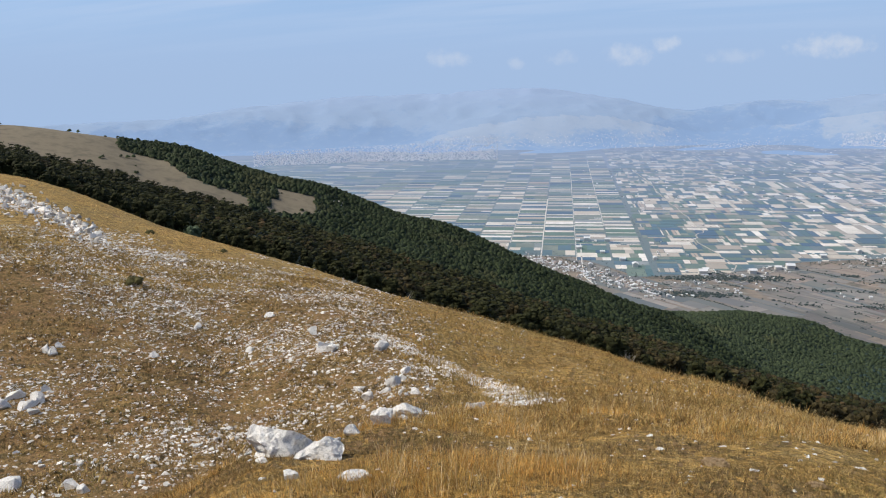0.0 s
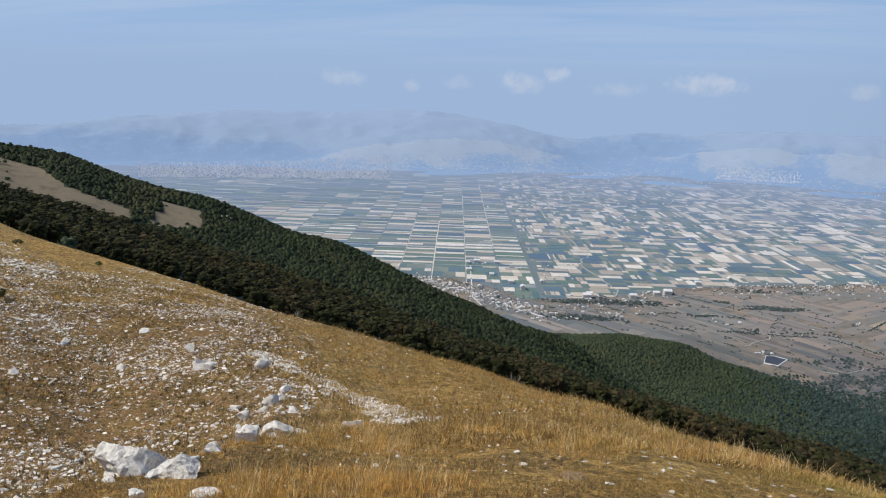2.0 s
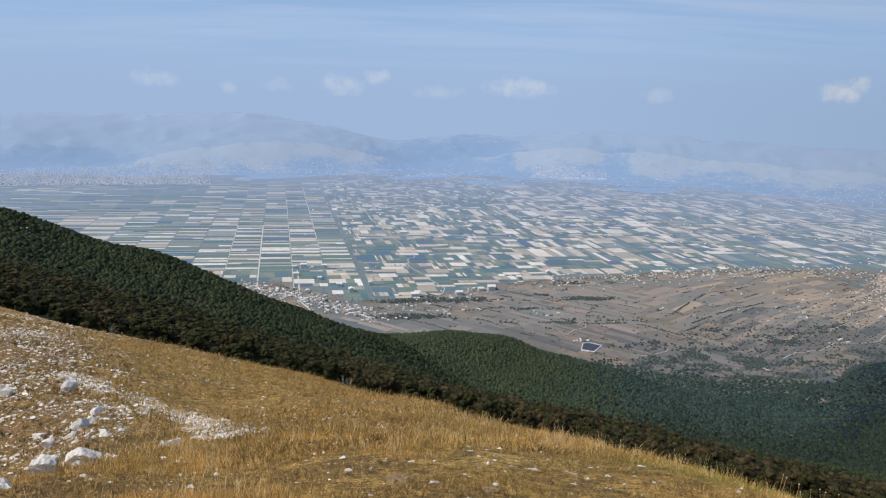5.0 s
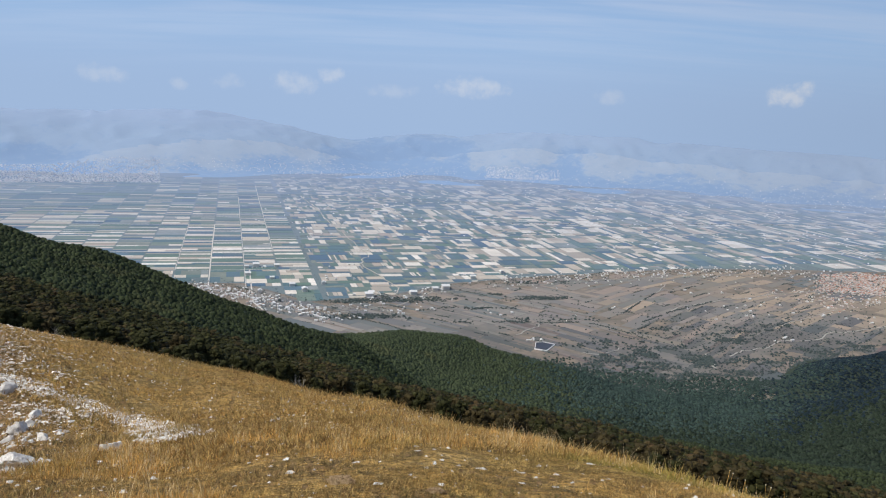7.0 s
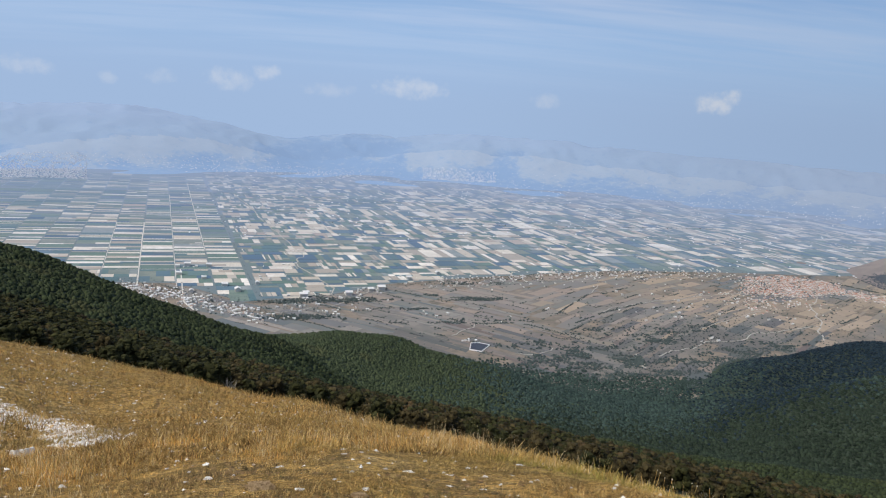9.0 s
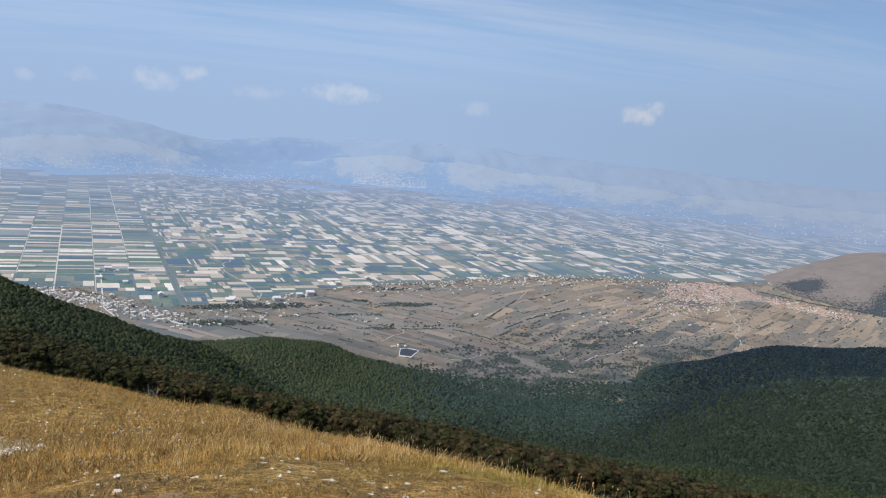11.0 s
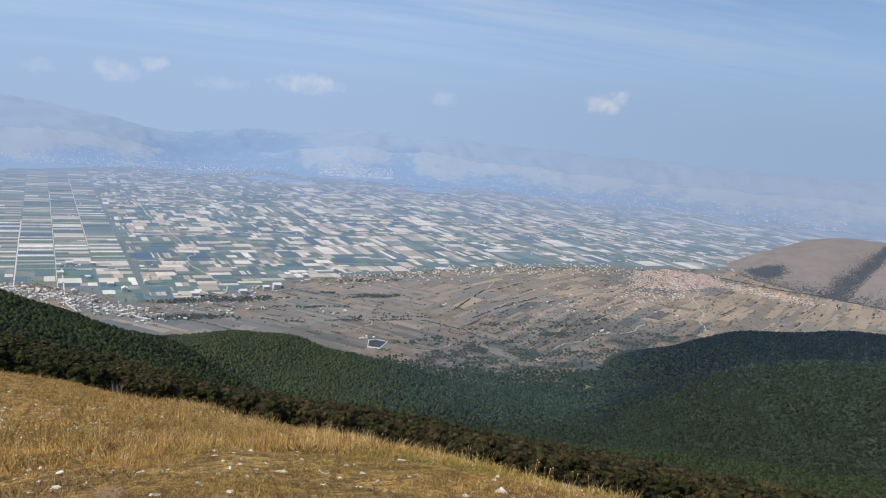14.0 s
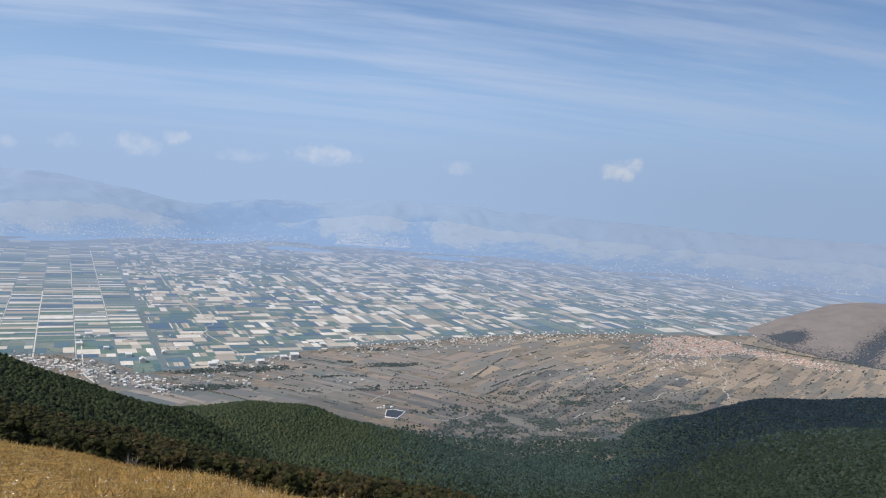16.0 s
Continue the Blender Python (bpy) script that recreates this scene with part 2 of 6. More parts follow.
def mountain(name, wood, bare, pale, reach):
    """Far slopes in thick summer air, painted in as glowing haze: woods in the valleys and below, pale bare limestone
    above.
    """
    m, b, s = material(name, 1.0)
    p = place(b)
    sep = b.add("ShaderNodeSeparateXYZ")
    b.link(p, sep.inputs[0])
    a, d = b.noise(p, 0.0045, 6, 0.65), b.noise(p, 0.02, 6, 0.7)
    az = b.math("ARCTAN2", sep.outputs[0], sep.outputs[1])
    high = b.math("SUBTRACT", sep.outputs[2], PLAIN)
    # how high the woods climb, by the bearing of the valleys
    climb = b.ramp(b.span(az, radians(-40), radians(80), 0.0, 1.0, False),
                   [(0.0, 0.30), (0.27, 0.32), (0.33, 0.14), (0.42, 0.14), (0.46, 0.20), (0.482, 0.48), (0.53, 0.50), (0.555, 0.20), (0.585, 0.14), (0.597, 0.46), (0.606, 0.46), (0.617, 0.16), (0.655, 0.30), (0.70, 0.16), (0.82, 0.18), (1.0, 0.2)], "B_SPLINE")
    limit = b.math("MULTIPLY", climb, 400.0 * reach)
    limit = b.math("ADD", limit, b.math("MULTIPLY", b.math("SUBTRACT", a, 0.5), 300.0))
    limit = b.math("ADD", limit, b.math("MULTIPLY", b.math("SUBTRACT", d, 0.5), 200.0))
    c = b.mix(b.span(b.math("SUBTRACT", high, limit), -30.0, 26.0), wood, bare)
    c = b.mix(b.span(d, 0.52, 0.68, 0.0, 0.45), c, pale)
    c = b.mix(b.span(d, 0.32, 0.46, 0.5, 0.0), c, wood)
    # haze painted over the tops, towards the colour of the sky
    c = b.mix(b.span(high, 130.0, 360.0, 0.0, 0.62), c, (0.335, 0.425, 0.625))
    # the painted haze is dimmer and greyer to the right
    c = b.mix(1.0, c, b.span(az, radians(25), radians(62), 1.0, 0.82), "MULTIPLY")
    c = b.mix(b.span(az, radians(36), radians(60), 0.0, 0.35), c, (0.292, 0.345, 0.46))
    # the slopes emit the haze colour themselves
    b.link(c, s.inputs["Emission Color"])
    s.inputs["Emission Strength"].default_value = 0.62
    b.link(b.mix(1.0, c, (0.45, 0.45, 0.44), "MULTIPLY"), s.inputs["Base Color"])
    return m


def plain(name, colour, rough=0.8, metal=0.0):
    m, b, s = material(name, rough)
    p = place(b)
    c = b.mix(b.span(b.noise(p, 0.3, 4), 0.3, 0.7, 0.0, 0.35), colour, tuple(v * 0.75 for v in colour))
    b.link(c, s.inputs["Base Color"])
    s.inputs["Metallic"].default_value = metal
    return m


STONY = stony_soil()
GRASS_GROUND, FLOOR, TAN, STONE, SCREE, BLADE = grass_ground(), forest_floor(), tan_slope(), limestone(), scree_stone(), blades("dry_grass_blades", [(0.0, (0.34, 0.152, 0.036)), (0.2, (0.68, 0.35, 0.082)), (0.5, (0.95, 0.543, 0.146)), (0.85, (0.98, 0.70, 0.295)), (1.0, (0.47, 0.362, 0.083))])
STALK = foliage("pale_straw", (0.62, 0.44, 0.19), (0.98, 0.82, 0.52), (0.80, 0.60, 0.30), (0.0, 1.5))
TURF = blades("turf_blades", [(0.0, (0.104, 0.068, 0.032)), (0.25, (0.272, 0.152, 0.052)), (0.5, (0.528, 0.32, 0.104)), (0.75, (0.288, 0.224, 0.068)), (1.0, (0.704, 0.504, 0.216))])
LEAF_NEAR = foliage("beech_leaves", (0.0095, 0.0120, 0.0046), (0.0470, 0.0470, 0.0160), (0.056, 0.046, 0.016), (0.0, 0.03))
LEAF_BROWN = foliage("browning_leaves", (0.0165, 0.0140, 0.0066), (0.0700, 0.0550, 0.0230), (0.088, 0.059, 0.027), (0.04, 0.03))
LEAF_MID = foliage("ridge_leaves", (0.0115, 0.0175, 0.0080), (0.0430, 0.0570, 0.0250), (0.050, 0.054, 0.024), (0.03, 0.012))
# slope leaves: green darkened to paint in cloud and ridge shade
LEAF_SHADED = foliage("shaded_slope_leaves", (0.0095, 0.0155, 0.0105), (0.0310, 0.0460, 0.0290), (0.021, 0.032, 0.022), (0.08, 0.008))
# round hill's leaves: a lighter copy, with the sunlit look painted in
LEAF_LIT = foliage("hill_leaves", (0.0250, 0.0370, 0.0200), (0.0570, 0.0740, 0.0370), (0.064, 0.072, 0.034), (0.04, 0.012))
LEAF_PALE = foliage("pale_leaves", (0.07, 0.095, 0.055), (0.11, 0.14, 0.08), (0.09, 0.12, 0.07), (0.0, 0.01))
# valley leaves have the blue of the haze painted in
LEAF_HAZED = foliage("hazed_valley_leaves", (0.0170, 0.0300, 0.0270), (0.0480, 0.0760, 0.0650), (0.036, 0.056, 0.050), (0.06, 0.007))
# a cloud's shadow and haze, painted into the far hill's leaves
LEAF_CLOUD_SHADE = foliage("cloud_shaded_far_leaves", (0.006, 0.012, 0.018), (0.0194, 0.0346, 0.0475), (0.014, 0.026, 0.036), (0.0, 0.005))
BARK = plain("bark", (0.25, 0.23, 0.20))
PLAIN_GROUND = plain_ground()
# haze blues stand in for rock and leaf; lighter on the foothills
FOOTHILLS = mountain("hazed_limestone_foothill", (0.232, 0.345, 0.545), (0.330, 0.412, 0.550), (0.38, 0.45, 0.57), 0.55)
MOUNTAIN = mountain("hazed_limestone_mountain", (0.228, 0.335, 0.525), (0.285, 0.382, 0.545), (0.305, 0.398, 0.55), 1.0)
# leafy greens already lean to the blue of the haze
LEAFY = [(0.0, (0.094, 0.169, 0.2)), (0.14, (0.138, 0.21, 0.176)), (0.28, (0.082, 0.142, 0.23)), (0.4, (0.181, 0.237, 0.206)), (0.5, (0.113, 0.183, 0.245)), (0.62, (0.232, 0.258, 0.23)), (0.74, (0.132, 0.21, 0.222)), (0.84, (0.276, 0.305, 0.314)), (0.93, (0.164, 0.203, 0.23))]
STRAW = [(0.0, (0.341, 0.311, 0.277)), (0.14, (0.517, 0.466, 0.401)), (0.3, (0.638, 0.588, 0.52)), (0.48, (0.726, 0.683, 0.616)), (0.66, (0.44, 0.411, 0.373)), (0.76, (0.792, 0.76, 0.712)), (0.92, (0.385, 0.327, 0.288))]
# haze painted by distance over the plain: leafy crops, straw or bare soil
HAZE_BANDS = [(1850, 0.0), (2050, 0.06), (2300, 0.13), (2600, 0.21), (2950, 0.32), (3300, 0.45), (3650, 0.59), (4000, 0.74), (9999, 0.88)]
HAZE_BLUE = (0.245, 0.316, 0.442)


# mixes the share f of haze blue into every colour stop
def hazed_stops(stops, f):
    return [(p, tuple(v * (1 - f) + w * f for v, w in zip(c, HAZE_BLUE))) for p, c in stops]


CROPS = [[crops(name, hazed_stops(stops, f), tuple(v * (1 - f) + w * f for v, w in zip(tint, HAZE_BLUE))) for name, stops, tint in (("leafy_crops", LEAFY, (0.10, 0.15, 0.16)), ("straw_and_soil", STRAW, (0.40, 0.36, 0.31)))] for top, f in HAZE_BANDS]
# the dry land's colours also take a share of painted haze
DRY = crops("dry_pasture", hazed_stops([(0.0, (0.110, 0.102, 0.097)), (0.18, (0.148, 0.127, 0.110)), (0.36, (0.078, 0.089, 0.081)), (0.5, (0.186, 0.150, 0.122)), (0.62, (0.129, 0.124, 0.103)), (0.76, (0.097, 0.095, 0.091)), (0.88, (0.237, 0.182, 0.138)), (0.95, (0.154, 0.105, 0.087))], 0.13), (0.116, 0.115, 0.103))
FALLOW = crops("fallow", hazed_stops([(0.0, (0.226, 0.199, 0.159)), (0.2, (0.185, 0.170, 0.146)), (0.4, (0.268, 0.219, 0.174)), (0.6, (0.164, 0.162, 0.131)), (0.75, (0.302, 0.227, 0.166)), (0.9, (0.213, 0.178, 0.153))], 0.16), (0.213, 0.191, 0.159))
DRY_GOLD = crops("stubble", hazed_stops([(0.0, (0.324, 0.248, 0.167)), (0.2, (0.243, 0.2, 0.149)), (0.4, (0.36, 0.27, 0.18)), (0.6, (0.297, 0.23, 0.158)), (0.75, (0.189, 0.171, 0.131)), (0.88, (0.387, 0.293, 0.194))], 0.16), (0.261, 0.216, 0.158))
MEADOW = crops("meadow", hazed_stops([(0.0, (0.136, 0.151, 0.134)), (0.2, (0.183, 0.179, 0.160)), (0.4, (0.110, 0.125, 0.121)), (0.6, (0.249, 0.226, 0.188)), (0.75, (0.157, 0.151, 0.147)), (0.9, (0.316, 0.272, 0.227))], 0.13), (0.149, 0.151, 0.147))
WALL, ROOF, PALE_ROOF, ROAD = plain("house_wall", (0.66, 0.63, 0.58)), plain("clay_roof", (0.46, 0.20, 0.14)), plain("pale_roof", (0.70, 0.70, 0.70)), plain("pale_road", (0.44, 0.42, 0.38))
# hedge and scrub leaves carry haze blue in their colour
BUSH = foliage("hedge_leaves", (0.046, 0.066, 0.070), (0.078, 0.096, 0.090), (0.07, 0.083, 0.08), (0.0, 0.01))
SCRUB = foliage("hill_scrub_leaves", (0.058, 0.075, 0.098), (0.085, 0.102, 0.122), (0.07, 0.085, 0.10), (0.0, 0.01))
CUSHION = foliage("scrub_cushion", (0.075, 0.055, 0.030), (0.27, 0.19, 0.082), (0.17, 0.145, 0.055), (0.04, 0.6))
TUSSOCK = foliage("dry_tussock", (0.26, 0.165, 0.065), (0.62, 0.43, 0.18), (0.40, 0.31, 0.11), (0.05, 0.35))
SHRUB = foliage("juniper_leaves", (0.040, 0.040, 0.018), (0.125, 0.110, 0.042), (0.10, 0.085, 0.035), (0.0, 3.0))
SEED, EARTH = plain("seed_head", (0.60, 0.53, 0.40)), soil()
# far copies of wall and roof, haze painted in as pale blue
HAZED_WALL, HAZED_ROOF, HAZED_CLAY = plain("hazed_far_wall", (0.80, 0.82, 0.86)), plain("hazed_far_pale_roof", (0.60, 0.63, 0.68)), plain("hazed_far_clay_roof", (0.52, 0.52, 0.58))
TAN_ROOF = plain("tan_roof", (0.44, 0.33, 0.275))
GREY_BARK = plain("grey_bark", (0.24, 0.225, 0.205))


def bare_slope():
    m, b, s = material("bare_hill_ground", 0.95)
    p = place(b)
    # brown greyed towards blue for the haze before the hill
    c = b.ramp(b.noise(p, 0.02, 5, 0.65), [(0.3, (0.175, 0.160, 0.160)), (0.6, (0.225, 0.200, 0.192)), (0.8, (0.195, 0.178, 0.175))])
    b.link(c, s.inputs["Base Color"])
    return m


BARE = bare_slope()
WATER = plain("pond_water", (0.05, 0.06, 0.08), 0.5)
# one verge green, with more haze painted in for each farther belt
MARGINS = [plain("field_margin", tuple(v * (1 - f) + w * f for v, w in zip((0.14, 0.18, 0.18), HAZE_BLUE))) for f in (0.15, 0.35, 0.6, 0.9)]
FIELD_ROAD = plain("field_road", (0.62, 0.60, 0.56))

# ---------------------------------------------------------------- mesh helpers


def mesh(name, verts, tris, mat, smooth=False, polygon=3):
    """A mesh from arrays of vertices and of triangles or quads."""
    verts, tris = np.asarray(verts, np.float32), np.asarray(tris, np.int32)
    me = bpy.data.meshes.new(name)
    me.vertices.add(len(verts))
    me.vertices.foreach_set("co", verts.ravel())
    me.loops.add(tris.size)
    me.loops.foreach_set("vertex_index", tris.ravel())
    me.polygons.add(len(tris))
    me.polygons.foreach_set("loop_start", np.arange(0, tris.size, polygon, dtype=np.int32))
    me.polygons.foreach_set("use_smooth", np.full(len(tris), smooth))
    me.update(calc_edges=True)
    me.validate()
    me.materials.append(mat)
    return me


def part(name, me, parent, label=""):
    ob = new(name, me)
    ob.parent = parent
    return tagged(ob, label) if label else ob


def ball(level):
    """Vertices and triangles of a unit icosphere."""
    bm = bmesh.new()
    bmesh.ops.create_icosphere(bm, subdivisions=level, radius=1.0)
    v = np.array([x.co for x in bm.verts])
    t = np.array([[x.index for x in f.verts] for f in bm.faces])
    bm.free()
    return v, t


BALLS = {k: ball(k) for k in (1, 2, 3, 4)}
rng = np.random.default_rng(7)


def many(shapes, spots, sizes, turns, pick):
    """Joins copies of shapes (vertices, triangles) at spots, each scaled (three axes) and turned about z."""
    vs, ts, base = [], [], 0
    for k, (v, t) in enumerate(shapes):
        sel = np.where(pick == k)[0]
        if not len(sel):
            continue
        c, s = np.cos(turns[sel])[:, None], np.sin(turns[sel])[:, None]
        w = v[None] * sizes[sel][:, None, :]
        w = np.stack([w[..., 0] * c - w[..., 1] * s, w[..., 0] * s + w[..., 1] * c, w[..., 2]], -1) + spots[sel][:, None, :]
        vs.append(w.reshape(-1, 3))
        ts.append((t[None] + (np.arange(len(sel)) * len(v))[:, None, None]).reshape(-1, 3) + base)
        base += len(sel) * len(v)
    return np.concatenate(vs), np.concatenate(ts)

# ---------------------------------------------------------------- the lie of the land
# Heights below the eye, by bearing and distance. First the near spur: bearing, then distance and height seven times, the last at its brow.


SPUR = [(-180, (4, -1.3), (6, -1.2), (10, -.8), (16, 0), (24, 1), (30, 2), (60, 4)),
        (-100, (4, -1.9), (6, -2.2), (10, -2.7), (18, -3), (24, -3), (32, -2), (70, 3)),
        (-60, (4, -2.4), (6, -3.3), (10, -5), (18, -7.2), (24, -7.2), (32, -6.2), (70, -2)),
        (-28, (4, -2.5), (6, -3.5), (10, -5.4), (17, -7.6), (24, -7.6), (34, -6.8), (75, -7.4)),
        (-20, (4, -2.3), (5.6, -3.0), (12, -6.2), (19, -7.9), (26, -8.1), (33, -8.1), (58, -9.9)),
        (-16, (4, -2.2), (5.6, -2.75), (12, -6), (20, -8.7), (26, -8.9), (32, -8.6), (52, -10.3)),
        (-8, (4, -2.2), (6.2, -2.95), (12, -5.9), (18, -7.7), (24.5, -8.2), (30, -8.7), (45, -11.3)),
        (-4, (4, -2.2), (7.2, -3.25), (12, -5.3), (17, -6.9), (23.5, -8.2), (29, -8.8), (42, -11.7)),
        (5, (4, -2.2), (8, -3.7), (12.4, -5.37), (15, -6.3), (22.7, -9.1), (29.4, -10.3), (38, -12.4)),
        (15, (4, -2.2), (6, -2.85), (8.9, -3.9), (14, -5.9), (19.5, -7.8), (24.8, -9.7), (31, -11.65)),
        (24, (4, -2.2), (5, -2.5), (7, -3.12), (9, -3.95), (11, -4.75), (16, -6.6), (18, -7.35)),
        (30, (4, -2.2), (5, -2.5), (6.5, -2.98), (7.7, -3.39), (9, -3.95), (11, -4.75), (13, -5.55)),
        (37, (3, -1.9), (4, -2.22), (5, -2.52), (6, -2.83), (7.5, -3.33), (8.5, -3.77), (10, -4.45)),
        (44, (3, -1.9), (4, -2.22), (4.5, -2.36), (5, -2.52), (5.6, -2.70), (6.4, -2.96), (8.3, -3.75)),
        (60, (3, -1.9), (3.5, -2.04), (4, -2.2), (4.5, -2.36), (5, -2.53), (6, -2.88), (7.5, -3.45)),
        (110, (3, -1.6), (4, -1.7), (5, -1.9), (6, -2.1), (7, -2.3), (8, -2.5), (10, -3)),
        (180, (4, -1.3), (6, -1.2), (10, -.8), (16, 0), (24, 1), (30, 2), (60, 4))]
# Skylines beyond it: bearing and elevation (degrees) of the near wood, the wooded ridge, the round hill and the right-hand hills.
WOOD_TOP = [(-60, -1), (-28, -3.6), (-20, -6.4), (-14, -8.2), (-7.4, -10.7), (0, -13.2), (8, -16.1), (12, -17.2), (16, -18.15), (20, -19.4), (24, -20.0), (28.5, -20.35), (33, -20.8), (38, -21.4), (44, -21.9), (54, -22.05), (60, -21.7), (67, -20.9), (90, -18)]
RIDGE = [(-60, -2), (-40, -2.4), (-28, -2.5), (-25, -2.95), (-22, -3.45), (-20, -4.2), (-17, -4.9), (-14.8, -5.8), (-11, -7.2), (-8.8, -7.6), (-5.7, -9.0), (-3.3, -9.9),
         (0, -10.8), (2.7, -11.9), (5.6, -13.1), (8.3, -14.6), (12, -16.0), (14.9, -16.85), (17, -17.8), (18.7, -18.7), (20.2, -19.6), (22, -20.6), (26, -22), (36, -23), (45, -23), (55, -22.5), (67, -21), (90, -18)]
HILL = [(-60, -9), (-10, -12.5), (5, -16.2), (13, -17.2), (15.6, -16.65), (18.5, -16.5), (20.5, -16.25), (22.5, -16.35), (24.5, -16.55), (26.5, -17.0), (29, -17.65), (33, -18.35), (36.5, -19.0), (40, -19.6), (45, -19.8), (48, -19.1),
        (50, -18.1), (52.9, -16.9), (56.5, -15.5), (58.2, -14.8), (61.6, -14.0), (66, -12.9), (90, -10)]
HILL_RIGHT = [(-60, -30), (40, -30), (45, -22), (47, -18.4), (49.3, -16.4), (51.9, -14.85), (54.3, -13.5), (57.2, -12.5), (59, -12.4), (60.5, -12.2), (62.8, -11.4), (65, -11.4), (90, -9)]
# Foot and skyline of the far mountains, and the foothill before them.
PLAIN_EDGE = [(-60, -5.5), (-14, -5.7), (-3, -5.75), (4, -5.6), (11, -5.5), (19, -5.3), (27, -5.15), (33, -5.1), (39, -5.0), (46, -4.9), (55, -4.75), (62, -4.6), (90, -4.6)]
FOOTHILL = [(-60, -4.6), (-14, -5.2), (-8, -5.2), (-2.6, -5.1), (-0.6, -4.55), (2.3, -3.75), (5.4, -3.2), (8.6, -2.95), (11.2, -3.1), (14.9, -3.85), (18, -4.6), (21, -4.4), (24, -3.8), (27, -3.2), (30, -3.0), (31.5, -3.5), (34, -3.0), (37, -3.5), (42, -3.7), (48, -3.9), (55, -4.0), (62, -3.9), (90, -4.0)]
SKYLINE = [(-60, -2.5), (-28, -2.7), (-18.2, -2.5), (-12.7, -1.8), (-6, -1.3), (0, -1.25), (3, -1.1), (6.2, -0.9), (9.4, -1.35), (14.2, -2.2), (16.7, -2.75), (18.4, -2.3), (20.8, -1.95), (25, -1.9), (28.6, -1.5), (33, -1.45), (39, -1.6), (45, -1.8), (54, -1.9), (60, -1.85), (64, -1.6), (90, -1.5)]

MOUTH = ((30, 33, 35, 38, 41, 43.5, 45.5, 48, 50, 53), (1245, 1239, 1222, 1223, 1233, 1265, 1275, 1335, 1392, 1400))   # how far the woods reach into the plain

AZ = np.arange(-180, 180, 0.5)
LOGR = np.linspace(math.log(1.0), math.log(4990.0), 1000)


def curve(pairs, wide=1.0):
    """A smooth curve over all bearings through (bearing, value) pairs."""
    a, v = zip(*pairs)
    y = np.interp(AZ, a, v)
    k = np.exp(-0.5 * (np.arange(-12, 13) * 0.5 / wide) ** 2)
    return np.convolve(np.pad(y, 12, mode="wrap"), k / k.sum(), "valid")


def ahead(a, v):
    return np.interp(AZ, a, v)


def land():
    tan = lambda c: np.tan(np.radians(c))
    near_r = [curve([(row[0], row[1 + k][0]) for row in SPUR], 1.5) for k in range(7)]
    near_z = [curve([(row[0], row[1 + k][1]) for row in SPUR], 1.5) for k in range(7)]
    brow_r, brow_z = near_r[6], near_z[6]
    brow = brow_z / brow_r
    side = ahead((-180, -90, -60, 75, 100, 180), (0, 0, 1, 1, 0, 0))   # the view; behind it the mountain falls plainly
    edge_r = np.maximum(brow_r * 1.5, ahead((-28, 0, 45, 70), (190, 170, 145, 135)))
    edge_z = edge_r * brow - ahead((-28, 0, 45, 70), (5.0, 5.0, 4.5, 4.5))
    top_r = ahead((-28, 0, 45, 70), (350, 310, 260, 245))
    top_z = top_r * tan(curve(WOOD_TOP)) - 10.0
    ridge_r, hill_r, right_r = 640 + 0 * AZ, 1000 + 0 * AZ, ahead((40, 46, 50, 54, 60), (1190, 1190, 1240, 1330, 1420))
    ridge_z, hill_z = ridge_r * tan(curve(RIDGE, 0.7)), hill_r * tan(curve(HILL, 0.8))
    right_z = right_r * tan(curve(HILL_RIGHT))
    floor = PLAIN - EYE - 6.0
    mouth = ahead(*MOUTH)
    slope = tan(curve(PLAIN_EDGE, 2.0))
    edge = np.minimum((EYE - PLAIN) / -slope, 4350)
    foot_r = edge + 260
    knots = list(zip(near_r, near_z)) + [
        (edge_r, edge_z), (top_r, top_z), (top_r + 70, (top_r + 70) * tan(curve(WOOD_TOP)) - 42),
        (ridge_r, ridge_z), (ridge_r + 35, ridge_z - 3), (ridge_r + 130, np.minimum(ridge_z - 40, (ridge_r + 130) * tan(curve(HILL)) - 12)),
        (hill_r, hill_z), (hill_r + 35, hill_z - 6), (hill_r + 160, np.maximum(np.minimum(hill_z - 60, (hill_r + 160) * tan(curve(HILL_RIGHT)) - 15), floor - 4)),
        (right_r, np.maximum(right_z, floor)), (right_r + 260, floor + 0 * AZ), (edge, np.minimum(floor + 6.5, edge * slope)), (edge + 110, (edge + 110) * slope),
        (foot_r, foot_r * tan(curve(FOOTHILL, 0.8))), (foot_r + 60, (foot_r + 60) * tan(curve(FOOTHILL, 0.8)) - 14),
        (4850 + 0 * AZ, 4850 * tan(curve(SKYLINE, 1.0))), (4985 + 0 * AZ, 4850 * tan(curve(SKYLINE)) - 60)]
    z = np.zeros((len(AZ), len(LOGR)))
    r = np.exp(LOGR)
    for i in range(len(AZ)):
        rs = [0.0] + [k[0][i] for k in knots]
        zs = [-EYE] + [k[1][i] for k in knots]
        z[i] = np.interp(r, rs, zs)
        plain_side = np.interp(r, [0, 60, 500, 1700, 5000], [-EYE, 3, -120, floor, floor])
        z[i] = side[i] * z[i] + (1 - side[i]) * plain_side
        if 31 < AZ[i] < 52:   # wooded flat at the valley's mouth, running out on to the plain
            z[i] = np.maximum(z[i], floor + 13.0 * np.clip((mouth[i] - r) / 160, 0, 1))
    k = np.exp(-0.5 * (np.arange(-8, 9) / 2.6) ** 2)
    k /= k.sum()
    pad = np.pad(z, ((0, 0), (8, 8)), mode="edge")
